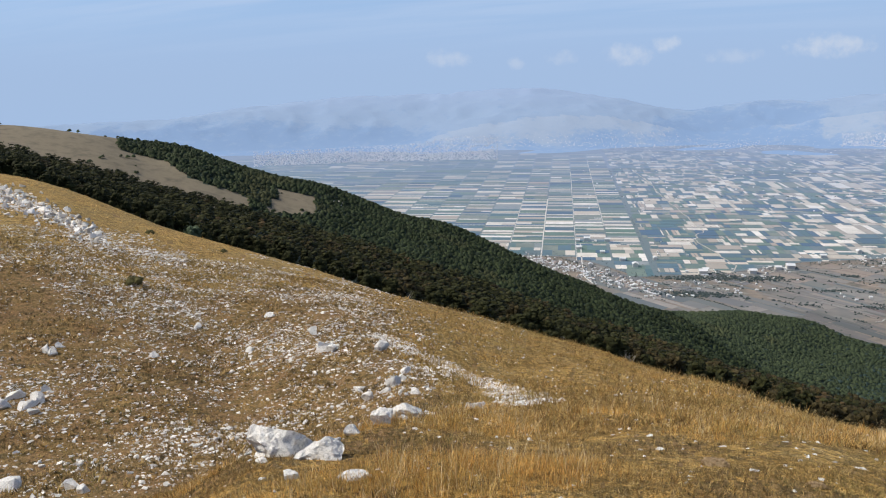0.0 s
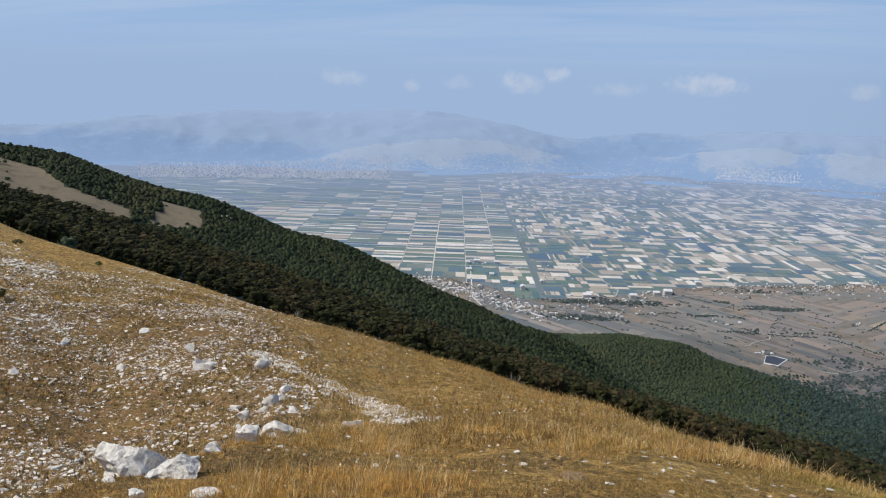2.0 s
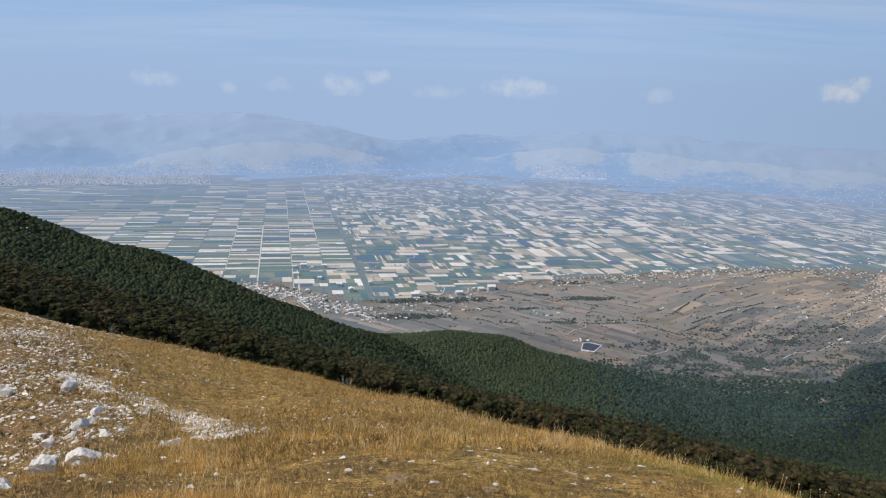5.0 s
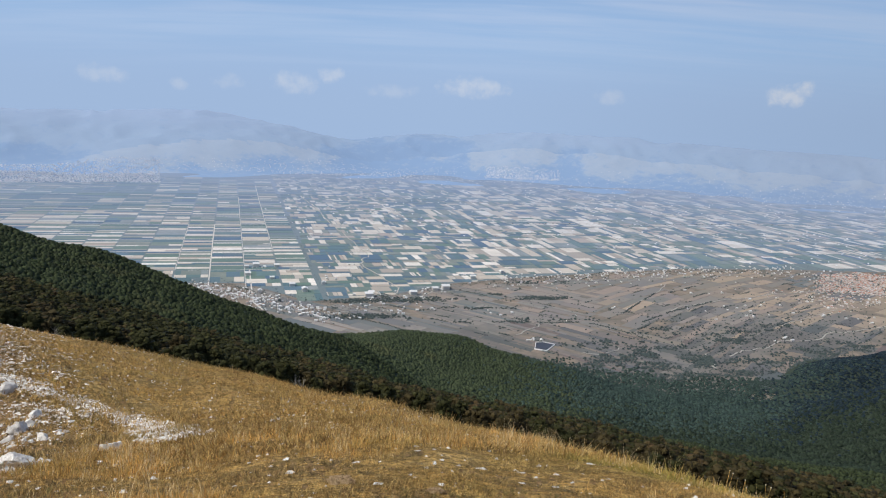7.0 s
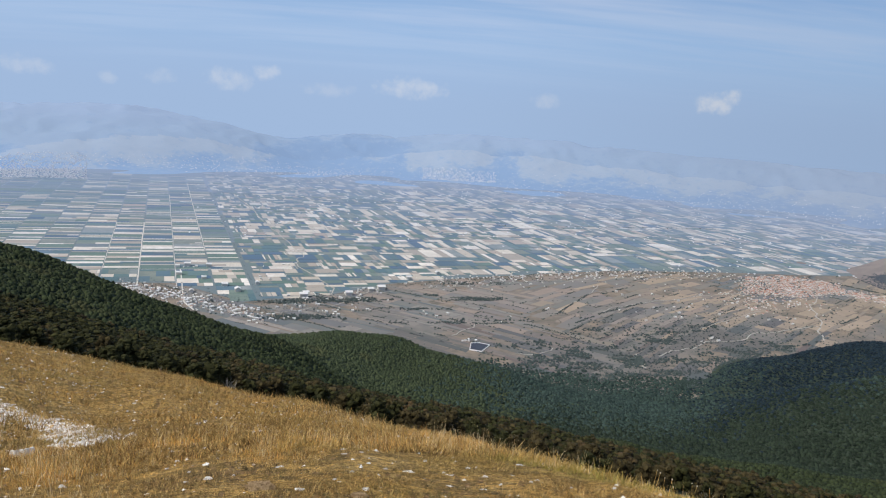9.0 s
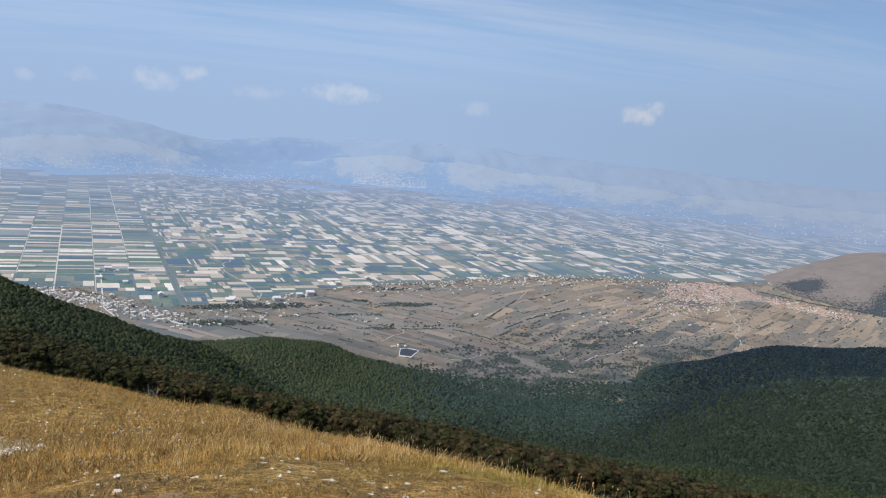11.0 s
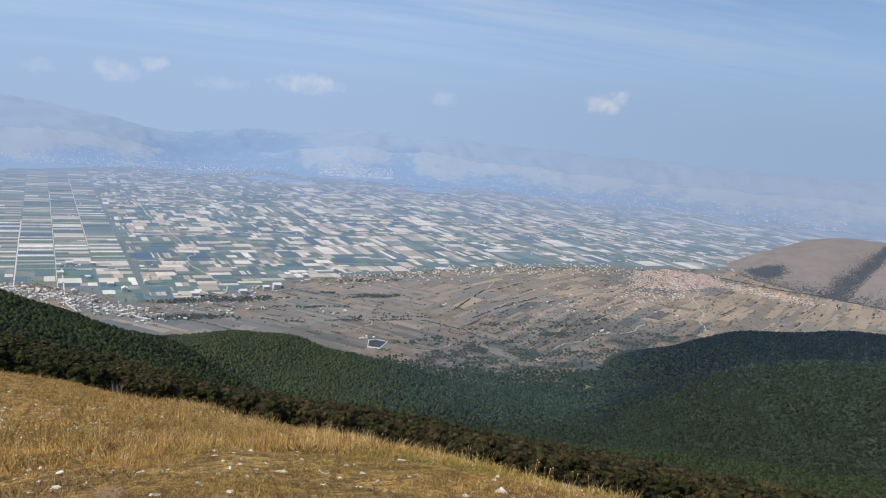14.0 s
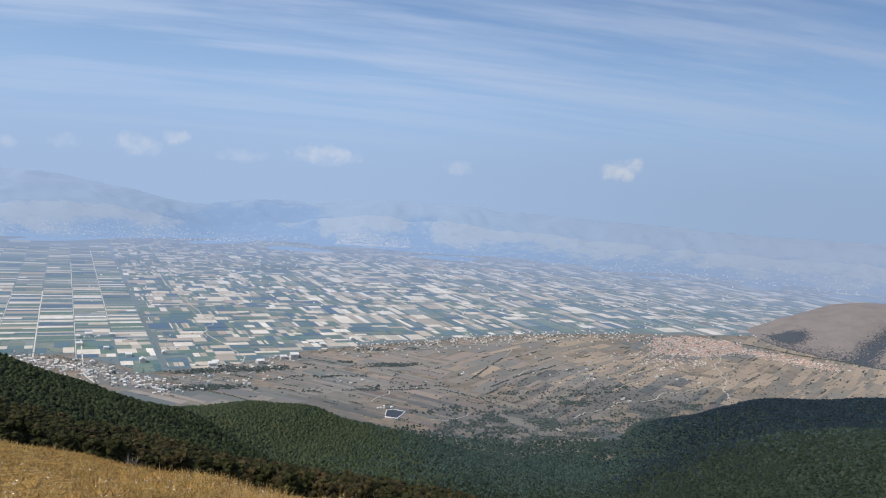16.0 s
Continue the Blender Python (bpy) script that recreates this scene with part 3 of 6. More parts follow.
    return np.stack([np.convolve(row, k, "valid") for row in pad]) + EYE, edge_r, top_r, brow_r, edge


LAND, EDGE_R, TOP_R, BROW_R, FOOT_R = land()


def polar(x, y):
    return np.degrees(np.arctan2(x, y)), np.maximum(np.hypot(x, y), 1.0)


def by_bearing(values, az):
    return np.interp(az, AZ, values)


def rough_land(x, y):
    """Small unevenness of the ground, in metres."""
    r = np.hypot(x, y)
    s = np.clip(r / 6, 0.25, 1.0)
    w = 0.028 * np.sin(1.9 * x + 1.3 * np.sin(0.9 * y)) * np.sin(1.6 * y + 0.8 * np.sin(1.3 * x)) + 0.035 * np.sin(0.45 * x + 1.1) * np.sin(0.5 * y + 0.6 * np.sin(0.4 * x))
    w = w + 0.02 * np.sin(5.1 * x + 2 * np.sin(2.3 * y)) * np.sin(4.7 * y)
    far = np.clip((r - 200) / 500, 0, 1) * np.clip((1500 - r) / 300, 0, 1)
    w2 = 3.0 * np.sin(x / 37 + np.sin(y / 53)) * np.sin(y / 41 + 0.7 * np.sin(x / 29)) + 1.5 * np.sin(x / 15) * np.sin(y / 17)
    hills = np.clip((r - 3700) / 500, 0, 1)
    w3 = 3 * np.sin(x / 120 + 1.5 * np.sin(y / 140)) * np.sin(y / 110)
    return w * s * np.clip(1.3 - r / 200, 0, 1) + w2 * far + w3 * hills


def ground_at(x, y):
    x, y = np.asarray(x, float), np.asarray(y, float)
    az, r = polar(x, y)
    a = ((az + 180) / 0.5) % len(AZ)
    i0 = np.floor(a).astype(int) % len(AZ)
    i1, fa = (i0 + 1) % len(AZ), a - np.floor(a)
    q = np.clip(np.log(r) / LOGR[-1], 0, 0.99999) * (len(LOGR) - 1)
    j0 = np.floor(q).astype(int)
    fq = q - j0
    z = (LAND[i0, j0] * (1 - fq) + LAND[i0, j0 + 1] * fq) * (1 - fa) + (LAND[i1, j0] * (1 - fq) + LAND[i1, j0 + 1] * fq) * fa
    return z + rough_land(x, y)


def sheet(name, r0, r1, rings, mat, step=0.5, lift=0.0, label="", category="ground"):
    """A ring of the land between two distances, finer where the walk looks."""
    az = np.concatenate([np.arange(-180, -40, 4.0), np.arange(-40, 76, step), np.arange(76, 180, 4.0)])
    rr = np.exp(np.linspace(math.log(r0), math.log(r1), rings))
    a, r = np.meshgrid(np.radians(az), rr, indexing="ij")
    x, y = r * np.sin(a), r * np.cos(a)
    z = ground_at(x, y) + lift
    v = np.stack([x, y, z], -1).reshape(-1, 3)
    n0, n1 = len(az), rings
    i, j = np.meshgrid(np.arange(n0), np.arange(n1 - 1), indexing="ij")
    k = (i + 1) % n0
    q = np.stack([i * n1 + j, i * n1 + j + 1, k * n1 + j + 1, k * n1 + j], -1).reshape(-1, 4)[:, ::-1]
    return tagged(new(name, mesh(name, v, q, mat, True, 4)), label, category, kind="structure")


GROUND = sheet("ground", 0.02, 130, 270, GRASS_GROUND, 0.4, 0, "dry golden grass hillside with stony patches")
HILLSIDE = sheet("hillside", 128, 1700, 270, FLOOR, 0.5, 0, "wooded mountainside with open pasture, falling to the valley")


def open_pasture(x, y):
    """True on the grazed slopes of the ridge, which carry no wood."""
    az, r = polar(x, y)
    el = np.degrees(np.arctan2(ground_at(x, y) - EYE, r)) + 0.25 * blot(x, y, 14, 2)
    line = np.interp(az, (-60, -22.5, -21.6, -18.5, -15.7, -13.6, -12.5), (9, 9, -4.5, -5.9, -7.5, -8.4, -40))
    ragged = 0.5 * blot(x, y, 13, 5) + 0.3 * blot(x, y, 5, 3)
    glade = (az > -12.0 + ragged) & (az < -8.9 + 0.8 * ragged) & (el < -7.95 - 0.22 * (az + 11.5) + 0.4 * ragged) & (el > -9.5)
    return (r > 360) & (r < 730) & ((el < line) | glade)


def blot(x, y, size, seed):
    """A smooth random field over the plan, about -1 to 1."""
    return (np.sin(x / size + seed) * np.sin(y / size * 1.1 + 2 * seed) + np.sin((x + y) / size * 0.63 + 3 * seed) * np.sin((x - y) / size * 0.71 + seed)) * 0.6


def in_hollow(x, y):
    """True on the bare stony side of the hollow."""
    az, r = polar(x, y)
    return (az < -0.5 - (r - 16) * 0.3 + 1.5 * blot(x, y, 1.9, 2)) & (r > 11) & (r < 33 + 6 * blot(x, y, 3.1, 6))


def bare_patch(x, y):
    """About 1 on the short, trodden patches of the slope and 0 in the standing grass."""
    return np.clip(0.36 + 1.5 * (0.6 * blot(x, y, 0.85, 11) + 0.5 * blot(x, y, 0.37, 6)) - 0.20 * np.clip(np.hypot(x, y) - 4.8, 0, 5), 0, 1)


def stony_over():
    me = GROUND.data
    me.materials.append(STONY)
    mid = np.empty(len(me.polygons) * 3, np.float32)
    me.polygons.foreach_get("center", mid)
    mid = mid.reshape(-1, 3)
    g = np.random.default_rng(2)
    trodden = bare_patch(mid[:, 0], mid[:, 1]) + g.normal(0, 0.3, len(mid)) > 0.62
    me.polygons.foreach_set("material_index", (in_hollow(mid[:, 0], mid[:, 1]) | trodden).astype(np.int32))


def green_over():
    me = HILLSIDE.data
    me.materials.append(TAN)
    mid = np.empty(len(me.polygons) * 3, np.float32)
    me.polygons.foreach_get("center", mid)
    mid = mid.reshape(-1, 3)
    me.polygons.foreach_set("material_index", open_pasture(mid[:, 0], mid[:, 1]).astype(np.int32))


stony_over()
green_over()
BACKDROP = sheet("backdrop", 3300, 4985, 110, FOOTHILLS, 0.27, 0, "far limestone mountains behind the valley, painted and glowing with haze", "mountains")


def furrow(ob):
    """Ridges and gullies on the far mountains."""
    for v in ob.data.vertices:
        p = v.co
        rise = min(max((p.z - PLAIN - 25) / 70.0, 0.0), 1.0)
        if rise > 0:
            q = Vector((p.x, p.y, 0)) / 210.0
            p.z += rise * 15.0 * (noise.ridged_multi_fractal(q, 0.9, 2.1, 6, 1.0, 2.0) - 1.25)


def high_over():
    """The mountains behind the foothills."""
    me = BACKDROP.data
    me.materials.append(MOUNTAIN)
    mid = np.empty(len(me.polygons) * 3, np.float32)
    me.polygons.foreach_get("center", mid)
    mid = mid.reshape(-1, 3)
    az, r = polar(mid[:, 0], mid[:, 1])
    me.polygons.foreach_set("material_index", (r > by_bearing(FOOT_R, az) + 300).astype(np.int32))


furrow(BACKDROP)
high_over()


def valley():
    """The level valley floor, one sheet out to the foot of the mountains."""
    rr = np.exp(np.linspace(math.log(900), math.log(4980), 60))
    a = np.radians(np.arange(-180, 180, 2.0))
    aa, r = np.meshgrid(a, rr, indexing="ij")
    v = np.stack([r * np.sin(aa), r * np.cos(aa), np.full(r.shape, PLAIN)], -1).reshape(-1, 3)
    i, j = np.meshgrid(np.arange(len(a)), np.arange(59), indexing="ij")
    k = (i + 1) % len(a)
    q = np.stack([i * 60 + j, i * 60 + j + 1, k * 60 + j + 1, k * 60 + j], -1).reshape(-1, 4)[:, ::-1]
    return tagged(new("plain", mesh("plain", v, q, PLAIN_GROUND, True, 4)), "brown dry valley floor with pastures", "ground", kind="structure")


PLAIN_OB = valley()

# ---------------------------------------------------------------- fields of the valley


def at_grid(u, v):
    """Plan coordinates of a point u across and v along the field roads."""
    return u * math.cos(GRID) + v * math.sin(GRID), -u * math.sin(GRID) + v * math.cos(GRID)


def slab(u0, u1, v0, v1, lift):
    pts = [at_grid(u0, v0), at_grid(u1, v0), at_grid(u1, v1), at_grid(u0, v1)]
    return [(x, y, PLAIN + lift) for x, y in pts] + [(x, y, PLAIN - 0.5) for x, y in pts]


SLAB_FACES = [(0, 1, 2, 3), (0, 4, 5, 1), (1, 5, 6, 2), (2, 6, 7, 3), (3, 7, 4, 0)]


def field_edge(u):
    """Where the fields begin, along the near edge of the plain."""
    return float(np.interp(u, (-2600, -66, 32, 152, 326, 481, 687, 881, 1138, 1457, 1803, 4300), (1760, 1735, 1725, 1560, 1605, 1700, 1755, 1790, 1830, 1800, 1745, 1745)))


def plots():
    """All parcels as (u0, u1, v0, v1, pale)."""
    rnd = random.Random(3)
    made = []

    def add(u0, u1, v0, v1, share):
        if v0 > 2850 and u0 < -60:
            share *= 0.45     # greener towards the far town
        if v1 - v0 > 2 and v0 > field_edge((u0 + u1) / 2) - 8:
            made.append((u0, u1, v0, v1, rnd.random() < share))

    rows = [1560, 1690, 1857, 2078, 2508, 2856, 3180, 3575, 3900]
    cols = [-2330, -2220, -2110, -2000, -1900, -1800, -1700, -1600, -1500, -1410, -1310, -1215, -1120, -1020, -930, -830, -735, -640, -545, -445, -360, -280, -198, -118, -43, 33, 108, 183]
    for v0, v1 in zip(rows, rows[1:]):
        for u0, u1 in zip(cols, cols[1:]):
            if u0 < -1100 and v0 < 2400:
                continue
            if v0 < 1800:
                v = v0 + 3
                while v < v1 - 8:
                    d = rnd.uniform(22, 60)
                    u = u0 + 2
                    while u < u1 - 6:
                        w = rnd.uniform(12, 46)
                        add(u, min(u + w, u1 - 2) - 0.6, v, min(v + d, v1 - 3) - 0.6, 0.42)
                        u += w
                    v += d
                continue
            v = v0 + 3
            pale = rnd.random() < 0.4
            while v < v1 - 6:
                d = (rnd.choice((6, 8, 10, 13, 18)) if pale else rnd.choice((12, 16, 22, 30, 42))) * (1 if v0 < 2800 else 1.35)
                u = u0 + 2
                if rnd.random() < 0.25:
                    cut = rnd.uniform(0.3, 0.7) * (u1 - u0)
                    add(u, u + cut, v, min(v + d, v1 - 3), 0.85 if pale else 0.08)
                    u += cut + 0.8
                add(u, u1 - 2, v, min(v + d, v1 - 3), 0.9 if pale else 0.05)
                v += d + rnd.choice((0.6, 0.6, 1.5))
                pale = rnd.random() < (0.36 if pale else 0.66)
    # the wider patchwork on the other side of the main drain
    v = 1560
    while v < 4250:
        depth = rnd.uniform(22, 46) if v < 1950 else rnd.uniform(30, 64)
        u = 190 + rnd.uniform(0, 12)
        while u < 640:
            w = rnd.choice((12, 16, 22, 30, 42, 54)) if v < 1950 else rnd.choice((14, 18, 26, 36, 50)) if v < 2500 else rnd.choice((14, 20, 28, 40))
            cut = rnd.random()
            share = 0.36 if v < 2000 else 0.40
            if cut < 0.35:
                h = depth * rnd.uniform(0.25, 0.65)
                add(u + 0.8, u + w - 0.8, v + 1, v + h, share)
                add(u + 0.8, u + w - 0.8, v + h + 1, v + depth - 1, share)
            elif cut < 0.55:
                k = rnd.choice((2, 3, 4))
                for j in range(k):
                    add(u + 0.8 + w * j / k, u + w * (j + 1) / k - 0.8, v + 1, v + depth - 1, 0.45)
            else:
                add(u + 0.8, u + w - 0.8, v + 1, v + depth - 1, share)
            u += w + (5 if rnd.random() < 0.06 else 0)
        v += depth + rnd.choice((0.5, 0.5, 4))
    # farther along, long narrow parcels that follow the roads
    u = 642.0
    while u < 4300:
        band = rnd.uniform(90, 190)
        v = 1640.0 + rnd.uniform(0, 40)
        while v < 4250:
            depth = rnd.uniform(26, 60) if rnd.random() < 0.6 else rnd.uniform(60, 130)
            w = u
            while w < u + band - 6:
                step = min(rnd.choice((9, 12, 16, 22, 30, 44)), u + band - w)
                share = 0.36 if v < 2100 else 0.45
                if rnd.random() < 0.4:
                    cut = depth * rnd.uniform(0.2, 0.8)
                    add(w + 0.5, w + step - 0.5, v + 1, v + cut, share)
                    add(w + 0.5, w + step - 0.5, v + cut + 1, v + depth - 1, share)
                else:
                    add(w + 0.5, w + step - 0.5, v + 1, v + depth - 1, share)
                w += step
            v += depth + rnd.choice((0.5, 4))
        u += band + 2
    return made


ALL_PLOTS = plots()


def lay_plots():
    nearest = sorted(ALL_PLOTS, key=lambda p: p[2] + abs(p[0]) * 0.25)
    rnd = random.Random(5)
    joined = {}
    for n_, p in enumerate(nearest):
        x, y = at_grid((p[0] + p[1]) / 2, (p[2] + p[3]) / 2)
        az, r = polar(x, y)
        if r > by_bearing(FOOT_R, az) - 15:
            continue
        band = next(k for k, (top, f) in enumerate(HAZE_BANDS) if r < top)
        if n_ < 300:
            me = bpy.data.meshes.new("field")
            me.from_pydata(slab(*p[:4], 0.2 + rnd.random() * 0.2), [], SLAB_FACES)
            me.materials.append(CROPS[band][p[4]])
            part("field", me, PLAIN_OB)
        else:
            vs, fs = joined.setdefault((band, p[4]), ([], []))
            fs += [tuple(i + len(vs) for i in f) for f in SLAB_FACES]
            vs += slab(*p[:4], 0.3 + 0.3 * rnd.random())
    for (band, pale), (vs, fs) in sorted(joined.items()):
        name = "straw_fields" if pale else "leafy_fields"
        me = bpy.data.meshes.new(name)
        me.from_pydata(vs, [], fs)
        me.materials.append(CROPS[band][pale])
        tagged(part(name, me, PLAIN_OB), "patchwork of pale straw fields, hazed by colour with distance" if pale else "patchwork of green fields, bluer with distance by painted haze", kind="stuff")


# ---------------------------------------------------------------- trees


def crown_mesh(seed, lobes, sprays, height, width, fine=True):
    """A clumped crown: many rounded boughs of leaves, and loose sprays over them."""
    g = np.random.default_rng(seed)
    vs, ts, base, mids = [], [], 0, []
    for k in range(lobes):
        a, e = 2.4 * k + g.uniform(-0.5, 0.5), -0.55 + 1.55 * ((k + 0.5) / lobes)
        rad = width * 0.62 * math.sqrt(max(1 - 0.85 * max(e, 0) ** 1.5, 0.03)) * g.uniform(0.7, 1.05)
        mid = np.array([rad * np.cos(a), rad * np.sin(a), height * (0.62 + 0.27 * e)])
        size = width * g.uniform(0.24, 0.40) * np.array([1, 1, g.uniform(0.7, 1.0)])
        if fine:
            v0, t0 = BALLS[1]
            w = v0 * (1 + g.normal(0, 0.17, (len(v0), 1)))
        else:
            w, t0 = dome_crown(seed * 50 + k, 5, 1.3, 2.0)
            w = w - np.array([0, 0, 0.4])
        mids.append((mid, size))
        vs.append(w * size + mid)
        ts.append(t0 + base)
        base += len(w)
    for k in range(sprays):
        mid, size = mids[k % lobes]
        q = g.normal(0, 1, 3)
        q[2] = abs(q[2]) * 1.1 - 0.4
        at = mid + q / np.linalg.norm(q) * size * g.uniform(0.9, 1.35)
        vs.append(at + g.normal(0, 1, (3, 3)) * width * np.array([0.065, 0.065, 0.06]))
        ts.append(np.array([[0, 1, 2]]) + base)
        base += 3
    return np.concatenate(vs), np.concatenate(ts)


def dome_crown(seed, sides, height, width):
    """A far crown: a lumpy dome that rests on the ground."""
    g = np.random.default_rng(seed)
    vs = [(g.normal(0, 0.06) * width, g.normal(0, 0.06) * width, height * g.uniform(0.92, 1.08))]
    for k, (rad, z) in enumerate(((0.36, 0.94), (0.56, 0.55))):
        for j in range(sides):
            a = (j + 0.5 * k + g.uniform(-0.2, 0.2)) * 2 * math.pi / sides
            q = rad * width * g.uniform(0.75, 1.2)
            vs.append((q * math.cos(a), q * math.sin(a), height * z * g.uniform(0.8, 1.15)))
    ts = [(0, 1 + j, 1 + (j + 1) % sides) for j in range(sides)]
    for j in range(sides):
        i = (j + 1) % sides
        ts += [(1 + j, 1 + sides + j, 1 + i), (1 + i, 1 + sides + j, 1 + sides + i)]
    return np.array(vs), np.array(ts)


def trunk_shape(height, girth, seed):
    """A tapered trunk with three limbs."""
    g = np.random.default_rng(seed)
    vs, ts, base = [], [], 0
    stems = [((0, 0, -0.6), (g.normal(0, .2), g.normal(0, .2), height * 0.75), girth)]
    for k in range(3):
        a = g.uniform(0, 6.28)
        stems.append(((0, 0, height * g.uniform(0.22, 0.45)), (1.5 * math.cos(a), 1.5 * math.sin(a), height * g.uniform(0.55, 0.7)), girth * 0.5))
    for a, b, r in stems:
        for k in range(2):
            p, rr = (a, r) if k == 0 else (b, r * 0.35)
            for j in range(5):
                vs.append((p[0] + rr * math.cos(j * 1.2566), p[1] + rr * math.sin(j * 1.2566), p[2]))
        for j in range(5):
            i = (j + 1) % 5
            ts += [(base + j, base + i, base + 5 + i), (base + j, base + 5 + i, base + 5 + j)]
        base += 10
    return np.array(vs), np.array(ts)


def scatter(r0, r1, spacing, az0=-36.0, az1=74.0, seed=1):
    """Uneven spots over a sector of the plan, about one to each square of that spacing."""
    g = np.random.default_rng(seed)
    area = math.radians(az1 - az0) * (r1 * r1 - r0 * r0) / 2
    count = int(area / spacing ** 2)
    r = np.sqrt(g.uniform(r0 * r0, r1 * r1, count * 2))
    a = np.radians(g.uniform(az0, az1, count * 2))
    x, y = r * np.sin(a), r * np.cos(a)
    cell = {}
    for i in range(len(x)):
        key = (int(x[i] // spacing), int(y[i] // spacing))
        cell.setdefault(key, i)
    keep = np.array(sorted(cell.values()))
    return x[keep], y[keep]


def near_wood():
    x, y = scatter(120, 365, 4.2, seed=11)
    az, r = polar(x, y)
    inside = (r > by_bearing(EDGE_R, az) + 4 * blot(x, y, 9, 1)) & (r < by_bearing(TOP_R, az) + 12)
    x, y, az, r = x[inside], y[inside], az[inside], r[inside]
    order = np.argsort(r - by_bearing(EDGE_R, az))
    x, y = x[order], y[order]
    z = ground_at(x, y)
    g = np.random.default_rng(21)
    size = g.uniform(0.62, 1.0, len(x))
    kinds = []
    brown = g.random(len(x)) < np.interp(polar(x, y)[0], (-20, 5, 25, 45), (0.03, 0.25, 0.6, 0.5)) + 0.25 * blot(x, y, 22, 6)
    for k in range(12):
        tree = tagged(new("beech_tree"), "dark green beech tree at the edge of the wood" if k < 6 else "browning beech tree at the edge of the wood", "tree", "trees at the edge of the wood")
        part("trunk", mesh("trunk", *trunk_shape(8, 0.16, k), BARK), tree)
        part("crown", mesh("crown", *crown_mesh(k, 16, 560, 9.5, 2.6), LEAF_BROWN if k >= 6 else LEAF_NEAR), tree, "browning leaves" if k >= 6 else "dark green leaves")
        kinds.append(tree)
    waiting = set(range(12))
    for i in range(min(300, len(x))):
        m = Matrix.LocRotScale((x[i], y[i], z[i]), Euler((0, 0, g.uniform(0, 6.28))), None)
        k = i % 6 + 6 * bool(brown[i])
        s = float(size[i])
        if k in waiting:
            waiting.remove(k)
            made = kinds[k]
            made.matrix_basis = m
        else:
            made = copy_thing(kinds[k], m)
        made.scale = (s, s, s * float(g.uniform(0.9, 1.1)))
    shapes = [crown_mesh(40 + k, 9, 130, 9.5, 2.7, False) for k in range(6)]
    for rest, leaf, text in ((np.where(~brown)[0], LEAF_NEAR, "dense dark beech wood below the grassy brow"), (np.where(brown)[0], LEAF_BROWN, "browning trees of the dense beech wood")):
        rest = rest[rest >= 300]
        v, t = many(shapes, np.stack([x, y, z], 1)[rest], np.repeat(size[rest][:, None], 3, 1), g.uniform(0, 6.28, len(rest)), g.integers(0, 6, len(rest)))
        tagged(new("near_forest", mesh("near_forest", v, t, leaf)), text, "forest", kind="stuff")


def in_sight(az, r, z):
    """True where a place is not on the far side of a hill, as seen from the camera's start."""
    seen = np.degrees(np.arctan2(LAND - EYE, np.exp(LOGR)[None]))
    crest = np.maximum.accumulate(seen, axis=1)
    i = np.clip(((az + 180) / 0.5).astype(int), 0, len(AZ) - 1)
    j = np.clip((np.log(r) / LOGR[-1] * (len(LOGR) - 1)).astype(int), 0, len(LOGR) - 1)
    return np.degrees(np.arctan2(z + 6 - EYE, r)) > crest[i, j] - 0.8


